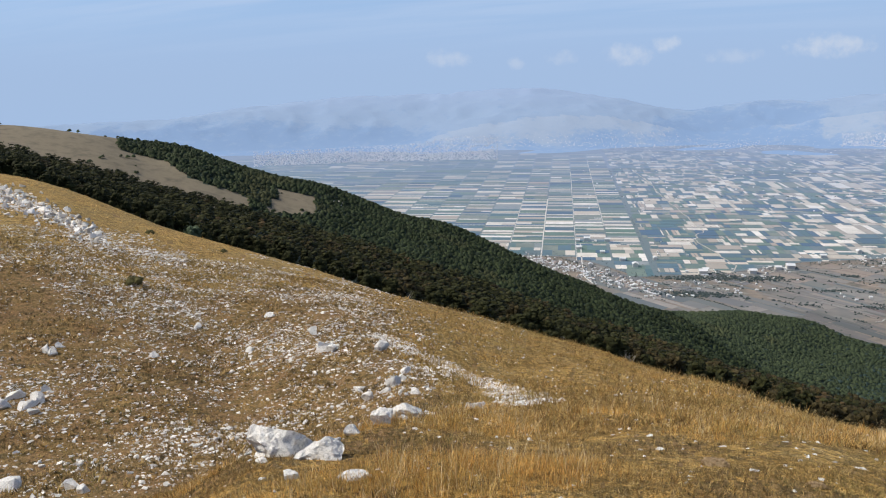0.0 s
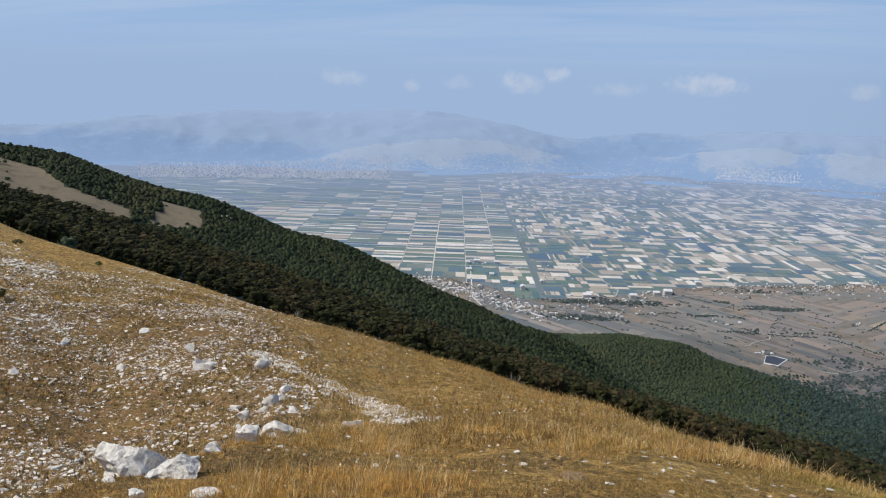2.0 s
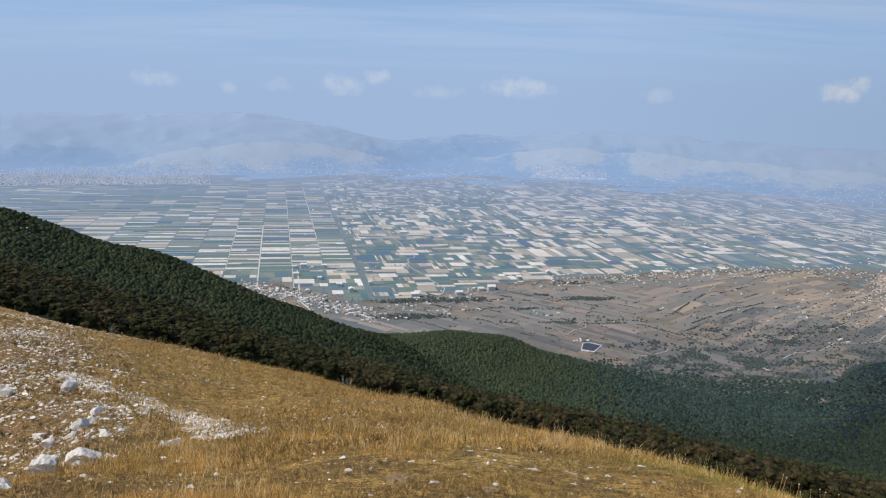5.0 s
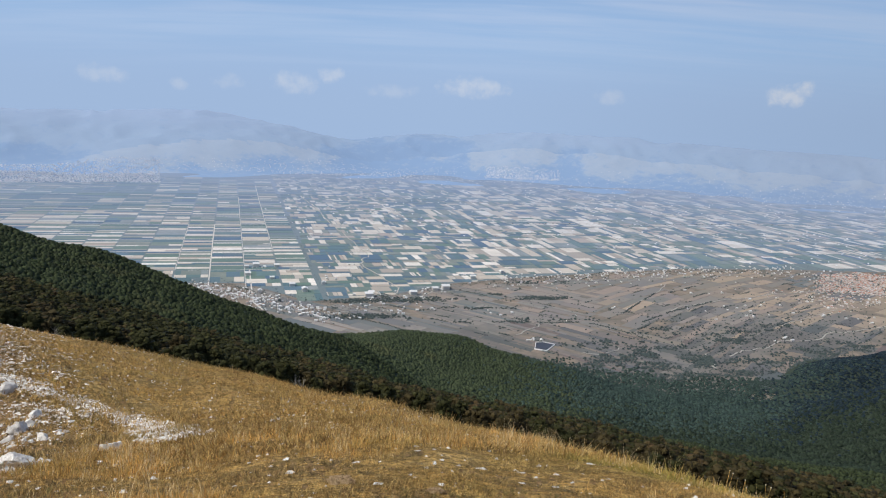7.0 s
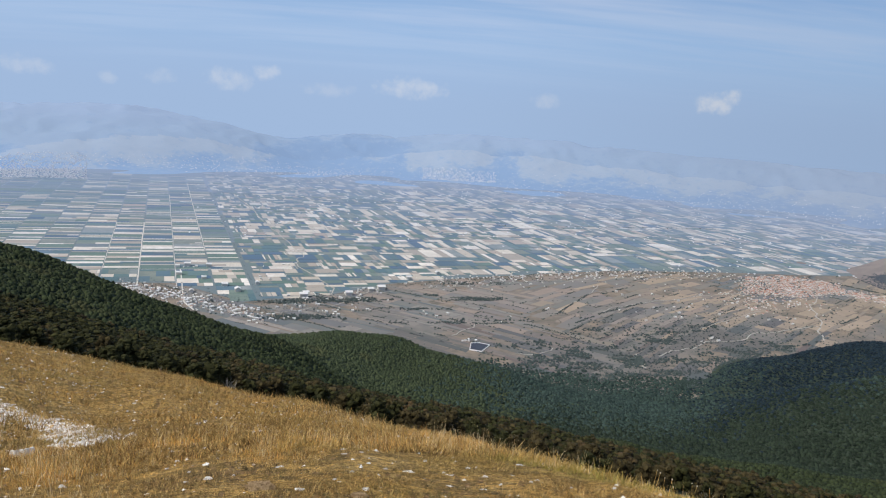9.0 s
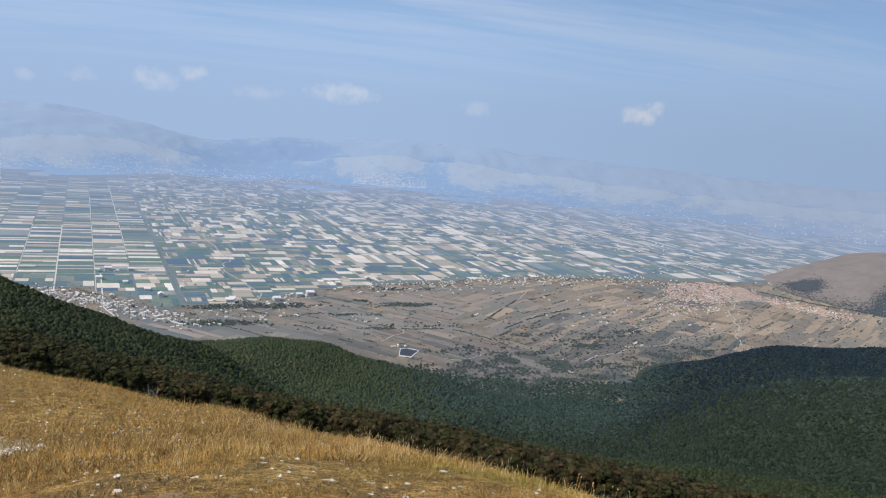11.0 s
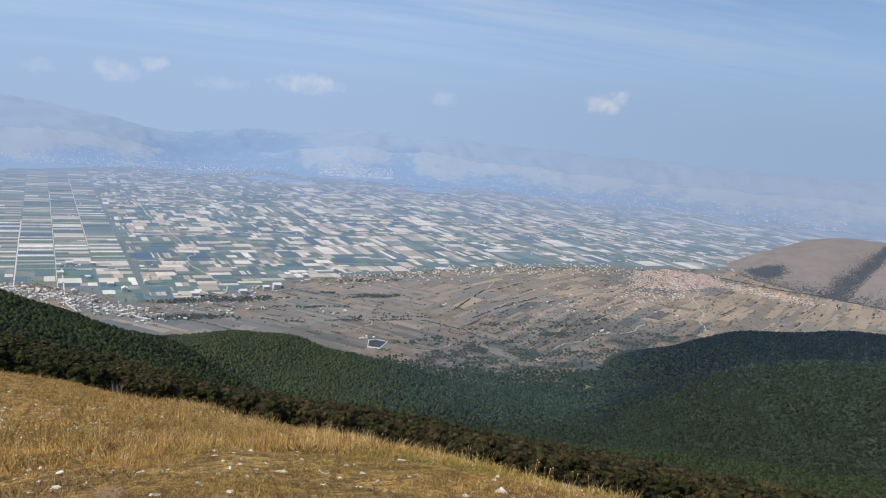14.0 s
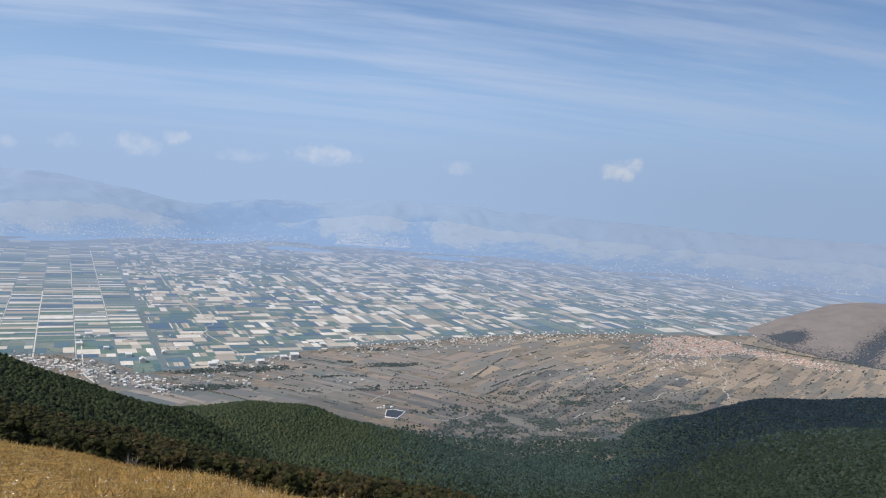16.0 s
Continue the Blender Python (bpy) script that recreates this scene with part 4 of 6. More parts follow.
def far_woods():
    g = np.random.default_rng(5)
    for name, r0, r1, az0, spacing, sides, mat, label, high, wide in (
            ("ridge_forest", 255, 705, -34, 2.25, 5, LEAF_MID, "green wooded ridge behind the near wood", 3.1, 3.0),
            ("valley_forest", 700, 1000, 4, 2.55, 5, LEAF_HAZED, "green wooded slopes above the valley, haze blue in their colour", 3.0, 3.3),
            ("valley_forest", 1000, 1560, 4, 3.1, 5, LEAF_HAZED, "green woods at the mouth of the side valley, haze blue in their colour", 3.6, 4.0)):
        x, y = scatter(r0, r1, spacing, az0, 72, seed=31)
        az, r = polar(x, y)
        z = ground_at(x, y)
        ragged = r + 16 * blot(x, y, 45, 3) + 14 * blot(x, y, 17, 5) + g.normal(0, 12, len(x))
        bottom = (az > 31) & (az < 51) & (ragged < np.interp(az, *MOUTH))
        keep = ((z > PLAIN + 6) | bottom) & (r > by_bearing(TOP_R, az) + 10)
        z = np.maximum(z, PLAIN)
        keep &= ~(open_pasture(x, y) & (g.random(len(x)) > 0.005))
        keep &= in_sight(az, r, z) | (g.random(len(x)) < 0.22)   # slopes hidden from the camera keep about a fifth of their trees
        keep &= (blot(x, y, 27, 4) < 0.94) | (az > 15) | (r > 705)
        x, y, z, az, r = x[keep], y[keep], z[keep], az[keep], r[keep]
        shapes = [dome_crown(60 + k, sides, high, wide) for k in range(10)]
        s = g.uniform(0.55, 1.25, (len(x), 1)) * g.uniform(0.85, 1.15, (len(x), 3))
        turn, pick = g.uniform(0, 6.28, len(x)), g.integers(0, 10, len(x))
        stand = np.zeros(len(x), int)
        # stands take lit, shaded or hazed leaf colours by bearing and distance
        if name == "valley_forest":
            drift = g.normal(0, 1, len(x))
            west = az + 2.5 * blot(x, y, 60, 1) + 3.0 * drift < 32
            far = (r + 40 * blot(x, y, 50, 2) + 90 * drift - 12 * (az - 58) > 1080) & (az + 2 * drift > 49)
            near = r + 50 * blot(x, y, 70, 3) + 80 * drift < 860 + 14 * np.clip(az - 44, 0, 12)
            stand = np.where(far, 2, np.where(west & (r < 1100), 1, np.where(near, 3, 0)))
        for k, (kind, leaf, text) in enumerate(((name, mat, label), ("hill_forest", LEAF_LIT, "green wooded round hill above the valley, sunlit by its colour"), ("far_hill_forest", LEAF_CLOUD_SHADE, "woods on the far hill, cloud shade and haze in their colour"), ("slope_forest", LEAF_SHADED, "green woods on the slope below the brow, shaded by their colour"))):
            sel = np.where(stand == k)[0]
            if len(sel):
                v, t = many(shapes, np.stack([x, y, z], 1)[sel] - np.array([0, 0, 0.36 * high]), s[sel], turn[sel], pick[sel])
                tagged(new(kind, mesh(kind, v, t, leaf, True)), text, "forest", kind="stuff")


# ---------------------------------------------------------------- stones


def shard(seed, count=11, flat=0.55):
    """A broken angular stone: the hull of a few random corners."""
    g = np.random.default_rng(seed)
    q = g.normal(0, 1, (count, 3))
    q /= np.linalg.norm(q, axis=1)[:, None]
    q *= np.array([1, g.uniform(0.55, 0.9), flat]) * g.uniform(0.75, 1.1, (count, 1))
    bm = bmesh.new()
    for c in q:
        bm.verts.new(c)
    bmesh.ops.convex_hull(bm, input=bm.verts)
    bmesh.ops.delete(bm, geom=[v for v in bm.verts if not v.link_faces], context="VERTS")
    bmesh.ops.triangulate(bm, faces=bm.faces)
    bm.verts.index_update()
    v = np.array([x.co for x in bm.verts])
    t = np.array([[x.index for x in f.verts] for f in bm.faces])
    bm.free()
    return v, t


def stone_shape(seed, level=2, flat=0.6, cuts=5):
    """A broken limestone block: a ball cut by planes and roughened."""
    g = np.random.default_rng(seed)
    v, t = BALLS[level]
    v = v * np.array([1, g.uniform(0.6, 0.9), flat])
    for k in range(cuts):
        d = g.normal(0, 1, 3)
        d /= np.linalg.norm(d)
        lim = g.uniform(0.28, 0.6)
        over = np.maximum(v @ d - lim, 0)
        v = v - over[:, None] * d
    v = v * (1 + g.normal(0, 0.025 if level > 1 else 0.06, (len(v), 1)))
    return v, t


# boulders by the brow and on the scree: bearing, distance, half length, height factor, turn
BOULDERS = [(-12.0, 5.72, 0.225, 1.02, 0.6), (-13.4, 5.6, 0.11, 0.8, 0.9), (-9.4, 5.30, 0.145, 0.72, -0.35), (-10.9, 5.28, 0.075, 0.5, 0.5), (-8.6, 6.0, 0.06, 0.6, 0.4), (-7.1, 6.40, 0.07, 0.8, 0.1), (-4.8, 6.95, 0.115, 0.85, 0.1),
            (-3.6, 8.6, 0.10, 0.9, 0.8), (-2.5, 9.0, 0.20, 0.75, 0.35), (-1.5, 9.1, 0.12, 0.8, 0.9), (1.9, 11.6, 0.16, 0.8, 0.2), (2.6, 11.9, 0.10, 0.7, 0.9), (-11.95, 4.45, 0.075, 0.4, -0.6), (-6.85, 4.28, 0.085, 0.34, 0.1), (-7.6, 4.22, 0.05, 0.3, 0.4), (-13.9, 5.2, 0.05, 0.5, 1.0),
            (-4.74, 22.8, 0.20, 1.0, 0.4), (-9.2, 23.7, 0.23, 0.8, 1.0), (-8.7, 23.4, 0.2, 1.0, 0.3), (-8.4, 23.2, 0.14, 1.0, 1.3), (-28.9, 20.5, 0.24, 0.9, 0.2), (-28.4, 20.8, 0.17, 0.9, 0.2), (-29.5, 21.3, 0.20, 0.8, 0.6), (-27.8, 21.5, 0.15, 0.8, 1.6), (-30.2, 20.8, 0.18, 0.8, 2.2), (-28.6, 20.0, 0.14, 0.8, 2.2),
            (-3.7, 17.6, 0.19, 0.9, 0.1), (-3.2, 17.9, 0.13, 0.9, 1.1), (-4.4, 17.1, 0.14, 0.8, 0.9), (-6.5, 18.5, 0.16, 0.9, 0.4), (-5.8, 16.8, 0.14, 0.9, 0.4), (-2.3, 15.0, 0.14, 0.7, 0.4), (-2.9, 19.0, 0.13, 0.8, 0.6), (-30.6, 14.6, 0.26, 0.5, 0.1), (-27.0, 13.2, 0.15, 0.7, 0.1), (-26.2, 12.7, 0.12, 0.7, 0.8), (-12.6, 29.0, 0.2, 0.9, 0.1), (-9.6, 25.7, 0.2, 0.9, 0.7),
            (-27.4, 24.8, 0.22, 0.9, 0.7), (-27.0, 24.6, 0.16, 0.9, 0.2), (-26.6, 25.1, 0.14, 0.9, 0.2), (-17.7, 28.1, 0.16, 0.8, 0.5), (-17.2, 16.1, 0.10, 0.6, 0.5), (-18.4, 15.4, 0.09, 0.6, 0.9), (-14.2, 25.4, 0.15, 0.8, 0.5), (-20.8, 24.0, 0.14, 0.8, 1.5)]
# single pale stones in the near grass: bearing, distance, half length
STONES = [(4.9, 5.6, 0.055), (-1.4, 5.4, 0.06), (11.5, 9.6, 0.045), (12.0, 9.0, 0.06), (15.9, 5.6, 0.06), (22.5, 4.95, 0.05), (21.9, 8.2, 0.10), (24.4, 6.8, 0.04), (26.2, 6.4, 0.04), (29.1, 6.2, 0.075), (30.8, 5.7, 0.03),
          (32.4, 5.8, 0.062), (33.1, 6.7, 0.04), (34.4, 6.3, 0.045), (34.6, 5.7, 0.045), (35.7, 6.0, 0.05), (36.5, 7.4, 0.06), (31.8, 7.4, 0.04), (43.9, 6.0, 0.09), (43.2, 6.7, 0.06), (41.9, 5.75, 0.07), (16.1, 24.8, 0.11), (15.0, 19.5, 0.12), (14.2, 8.9, 0.06), (29.4, 7.6, 0.05), (23.0, 7.0, 0.07), (24.2, 7.1, 0.04), (13.0, 6.0, 0.05)]


def boulders():
    for i, (az, r, half, tall, turn) in enumerate(BOULDERS):
        v, t = stone_shape(100 + i, 4 if r < 10 else 3, min(tall, 1.2), 9)
        for k in range(len(v)):
            q = Vector(v[k]) * 2.2 + Vector((i * 7.0, 0, 0))
            v[k] *= 1 + 0.11 * noise.fractal(q, 0.9, 2.2, 5) + 0.045 * noise.fractal(q * 4.0, 0.5, 2.2, 5)
        p = bearing(az, 0) * r
        z = float(ground_at(p.x, p.y))
        ob = new("boulder", mesh("boulder", v * half * 1.42, t, STONE))
        ob.matrix_basis = Matrix.LocRotScale((p.x, p.y, z + half * tall * 0.06), Euler((0, 0, turn)), None)
        tagged(ob, "weathered white limestone boulder bedded in dry grass", "boulder", "boulders on the brow")
    for i, (az, r, half) in enumerate(STONES):
        p = bearing(az, 0) * r
        ob = new("stone", mesh("stone", *shard(200 + i, 14, 0.42), STONE))
        ob.matrix_basis = Matrix.LocRotScale((p.x, p.y, float(ground_at(p.x, p.y)) - half * 0.18), Euler((0.2, 0.1, i * 1.3)), [half * 0.85] * 3)
        tagged(ob, "pale limestone rock lying in dry grass", "stone", "loose stones on the slope")


def stone_spots():
    """Places and sizes of the loose stones: the scree of the hollow, the white track and single ones in the grass."""
    g = np.random.default_rng(9)
    xs, ys, ss = [], [], []

    def sow(count, az0, az1, r0, r1, lo, hi, test=None):
        az = g.uniform(az0, az1, count)
        r = np.sqrt(g.uniform(r0 * r0, r1 * r1, count))
        x, y = r * np.sin(np.radians(az)), r * np.cos(np.radians(az))
        s = lo * (hi / lo) ** (g.random(count) ** 2.2)
        ok = np.ones(count, bool) if test is None else test(az, r, x, y)
        xs.append(x[ok]), ys.append(y[ok]), ss.append(s[ok])

    # scree on the far side of the hollow: loose everywhere, thick in runs, scarce on the grassy tongues
    runs = [[(-20.7, 41.0), (-20.1, 35.6), (-19.0, 29.4), (-17.5, 28.4), (-14.9, 27.5), (-12.7, 26.2), (-10, 24.5)], [(-23.2, 32.1), (-22.2, 29.5), (-20.5, 27.0)], [(-23.9, 42.6), (-24.8, 35.5), (-25.2, 33.0), (-26, 29.0)],
            [(-17.2, 16.1), (-18.4, 15.4), (-19.5, 14.0)], [(-29, 21.5), (-24, 19.0), (-19, 16.5)]]

    def in_run(x, y):
        near = np.full(len(x), 99.0)
        for run in runs:
            pts = [(q * math.sin(radians(p)), q * math.cos(radians(p))) for p, q in run]
            for (ax, ay), (bx, by) in zip(pts, pts[1:]):
                f = np.clip(((x - ax) * (bx - ax) + (y - ay) * (by - ay)) / ((bx - ax) ** 2 + (by - ay) ** 2), 0, 1)
                near = np.minimum(near, np.hypot(x - ax - f * (bx - ax), y - ay - f * (by - ay)))
        return np.exp(-(near / 0.9) ** 2)

    def thick(az, r, x, y):
        tongue = np.exp(-(((az + 27.5) / 3.0) ** 2 + ((r - 28) / 3.2) ** 2)) + 0.7 * np.exp(-(((az + 25) / 2.5) ** 2 + ((r - 20) / 2.0) ** 2))
        want = 0.33 + 0.32 * in_run(x, y) + 0.22 * blot(x, y, 1.6, 5) + 0.22 * blot(x, y, 0.6, 2) - 0.55 * tongue - np.maximum(r - 36, 0) / 30
        want = want * np.clip((r - 8) / 14, 0.45, 1.0)
        return (g.random(len(x)) < want) & (az + g.normal(0, 1.5, len(x)) < 1 - (r - 20) * 0.3 + 2 * blot(x, y, 4, 2))

    sow(120000, -36, 3, 12, 48, 0.020, 0.095, thick)
    sow(110000, -36, 3, 12, 44, 0.010, 0.024, thick)
    sow(9000, -36, 6, 13, 44, 0.01, 0.05)
    # white track
    way = [(-2.1, 24.75), (-1.43, 24.3), (-0.92, 22.9), (-0.17, 22.9), (0.45, 20.8), (1.07, 18.5), (1.38, 14.3), (1.3, 12.2)]

    def track(az, r, x, y):
        near = np.full(len(x), 99.0)
        for (ax, ay), (bx, by) in zip(way, way[1:]):
            f = np.clip(((x - ax) * (bx - ax) + (y - ay) * (by - ay)) / ((bx - ax) ** 2 + (by - ay) ** 2), 0, 1)
            near = np.minimum(near, np.hypot(x - ax - f * (bx - ax), y - ay - f * (by - ay)))
        return near + 0.14 * blot(x, y, 0.5, 4) < 0.12 + 0.55 * g.random(len(x)) ** 1.5

    sow(80000, -9, 9, 11.5, 26.5, 0.014, 0.07, track)
    # rubble about the outcrop above the hollow
    rubble = lambda az, r, x, y: np.abs(r - np.interp(az, (-29, -26, -23.3, -19), (57, 50, 43, 41))) + 2.5 * blot(x, y, 1.5, 3) < 5 * g.random(len(x))
    sow(26000, -33, -18, 36, 66, 0.03, 0.16, rubble)
    # single stones in the grass
    sow(7000, -30, 62, 3.0, 30, 0.006, 0.040)
    sow(1500, -30, 62, 3.5, 26, 0.018, 0.05)
    sow(260, -10, 50, 12, 32, 0.02, 0.09)
    return np.concatenate(xs), np.concatenate(ys), np.concatenate(ss)


def outcrop():
    """A ledge of pale bedrock at the head of the hollow, broken into upright slabs."""
    g = np.random.default_rng(77)
    count = 700
    az = g.uniform(-31.5, -23.0, count)
    r = np.interp(az, (-32, -29, -26, -23), (64, 58.5, 50.5, 44.0)) + g.normal(0, 2.4, count) * np.interp(az, (-29, -23), (1.6, 0.7))
    x, y = r * np.sin(np.radians(az)), r * np.cos(np.radians(az))
    big = 0.085 * 4.2 ** (g.random(count) ** 1.8) * np.interp(az, (-29, -23), (1.2, 0.8))
    v, t = many([shard(800 + k, 12, 0.75) for k in range(8)], np.stack([x, y, ground_at(x, y) + 0.08 * big], 1), big[:, None] * g.uniform(0.7, 1.3, (count, 3)), g.uniform(0, 6.28, count), g.integers(0, 8, count))
    tagged(new("rock_outcrop", mesh("rock_outcrop", v, t, SCREE)), "pale limestone ledge breaking through the dry slope", "rock outcrop", kind="stuff")


def stones():
    x, y, s = stone_spots()
    az, r = polar(x, y)
    ok = r < by_bearing(BROW_R, az) * 1.05
    x, y, s, r = x[ok], y[ok], s[ok], r[ok]
    z = ground_at(x, y) + s * np.where(r < 11, -0.08, 0.20)
    order = np.argsort(-s / r)
    g = np.random.default_rng(13)
    forms = [mesh("stone", *shard(300 + k, 13, 0.5), STONE) for k in range(8)]
    for i in order[:240]:
        ob = new("stone", forms[int(g.integers(0, 8))])
        ob.matrix_basis = Matrix.LocRotScale((x[i], y[i], z[i]), Euler((g.normal(0, .2), g.normal(0, .2), g.uniform(0, 6.28))), [float(s[i])] * 3)
        tagged(ob, "loose white limestone rock lying in the grass", "stone", "loose stones on the slope")
    rest = order[240:]
    crumb = np.array([(1, 0, 0), (-1, 0, 0), (0, 1, 0), (0, -1, 0), (0, 0, 1), (0, 0, -1)], float)
    sides = np.array([(0, 2, 4), (2, 1, 4), (1, 3, 4), (3, 0, 4), (2, 0, 5), (1, 2, 5), (3, 1, 5), (0, 3, 5)])
    shapes = [shard(400 + k, 10, 0.6) for k in range(8)] + [(crumb * g.uniform(0.6, 1.0, (6, 1)) + g.normal(0, 0.15, (6, 3)), sides) for k in range(8)]
    kind = g.integers(0, 8, len(rest)) + 8 * (s[rest] < 0.035)
    v, t = many(shapes, np.stack([x, y, z], 1)[rest], s[rest][:, None] * g.uniform(0.7, 1.2, (len(rest), 3)) * np.array([1.05, 1.05, 0.68]), g.uniform(0, 6.28, len(rest)), kind)
    tagged(new("scree", mesh("scree", v, t, SCREE)), "white limestone scree and gravel on the slope", "scree", kind="stuff")


# ---------------------------------------------------------------- grass


def tuft_shape(seed, blades_):
    """A splayed tuft of short pointed blades."""
    g = np.random.default_rng(seed)
    vs = []
    for k in range(blades_):
        a, lean, h = g.uniform(0, 6.28), g.uniform(0.2, 1.1), g.uniform(0.6, 1.2)
        w, q = g.uniform(0.10, 0.20), a + 1.57 + g.normal(0, 0.4)
        root = np.array([0.35 * math.cos(a), 0.35 * math.sin(a), 0.25]) * g.uniform(0.3, 1.3)
        side = np.array([math.cos(q), math.sin(q), 0]) * w
        vs += [root - side, root + side, root + np.array([math.cos(a) * lean, math.sin(a) * lean, h])]
    return np.array(vs), np.arange(len(vs)).reshape(-1, 3)


def low_scrub():
    """Cushions of thyme, dead stalks and matted grass between the stones."""
    g = np.random.default_rng(41)
    for count, r0, r1, az0, az1, lo, hi, leaf, text in ((34000, 12, 42, -36, 2, 0.03, 0.10, CUSHION, "low brown cushions of scrub between the stones"), (15000, 2.6, 9, -36, 66, 0.012, 0.035, CUSHION, "small matted tufts on the trodden grass"), (22000, 12, 46, -36, 4, 0.03, 0.12, TUSSOCK, "dry golden tussocks between the stones")):
        az = g.uniform(az0, az1, count)
        r = np.sqrt(g.uniform(r0 * r0, r1 * r1, count))
        x, y = r * np.sin(np.radians(az)), r * np.cos(np.radians(az))
        keep = r < by_bearing(BROW_R, az)
        keep &= (bare_patch(x, y) > g.random(count)) if r0 < 10 else ((az < 1 - (r - 20) * 0.3) & (blot(x, y, 0.9, 3 + r0) + g.normal(0, 0.5, count) > 0))
        x, y = x[keep], y[keep]
        big = lo * (hi / lo) ** (g.random((len(x), 1)) ** 1.6)
        shapes = [tuft_shape(900 + k, 9) for k in range(8)]
        v, t = many(shapes, np.stack([x, y, ground_at(x, y)], 1) - 0.35 * big * np.array([0, 0, 1]), big * g.uniform(0.7, 1.3, (len(x), 3)), g.uniform(0, 6.28, len(x)), g.integers(0, 8, len(x)))
        tagged(new("low_scrub", mesh("low_scrub", v, t, leaf)), text, "scrub", kind="stuff")


def turf(g):
    """The short matted grass between the tufts: single-sided slips."""
    xs, ys, ws = [], [], []
    for count, r0, r1, az0, az1, w in ((170000, 2.6, 7.5, -34, 66, 0.0024), (100000, 7.5, 16, -34, 52, 0.007), (70000, 16, 40, -33, 26, 0.012)):
        az = g.uniform(az0, az1, count)
        r = np.sqrt(g.uniform(r0 * r0, r1 * r1, count))
        keep = r < by_bearing(BROW_R, az) * 1.1
        xs.append((r * np.sin(np.radians(az)))[keep]), ys.append((r * np.cos(np.radians(az)))[keep]), ws.append(np.full(keep.sum(), w))
    x, y, w = map(np.concatenate, (xs, ys, ws))
    patchy = 0.7 * blot(x, y, 0.62, 8) + 0.5 * blot(x, y, 0.27, 3) + g.normal(0, 0.3, len(x)) > -0.25
    x, y, w = x[patchy], y[patchy], w[patchy]
    thin = ~(in_hollow(x, y) & (g.random(len(x)) < 0.8))
    x, y, w = x[thin], y[thin], w[thin]
    h = w * g.uniform(8, 20, len(x)) * np.clip(0.75 + 0.5 * blot(x, y, 0.3, 3), 0.3, 1.3)
    root = np.stack([x, y, ground_at(x, y) - 0.005], 1)
    a, lean, turn = g.uniform(0, 6.28, len(x)), g.uniform(0.2, 1.3, len(x)), g.uniform(0, 6.28, len(x))
    side = np.stack([np.cos(turn) * w, np.sin(turn) * w, 0 * w], 1)
    tip = root + np.stack([np.cos(a) * lean * h, np.sin(a) * lean * h, h], 1)
    v = np.stack([root - side, root + side, tip], 1).reshape(-1, 3)
    tagged(new("turf", mesh("turf", v, np.arange(len(v)).reshape(-1, 3), TURF)), "short dry brown and olive turf", "grass", kind="stuff")


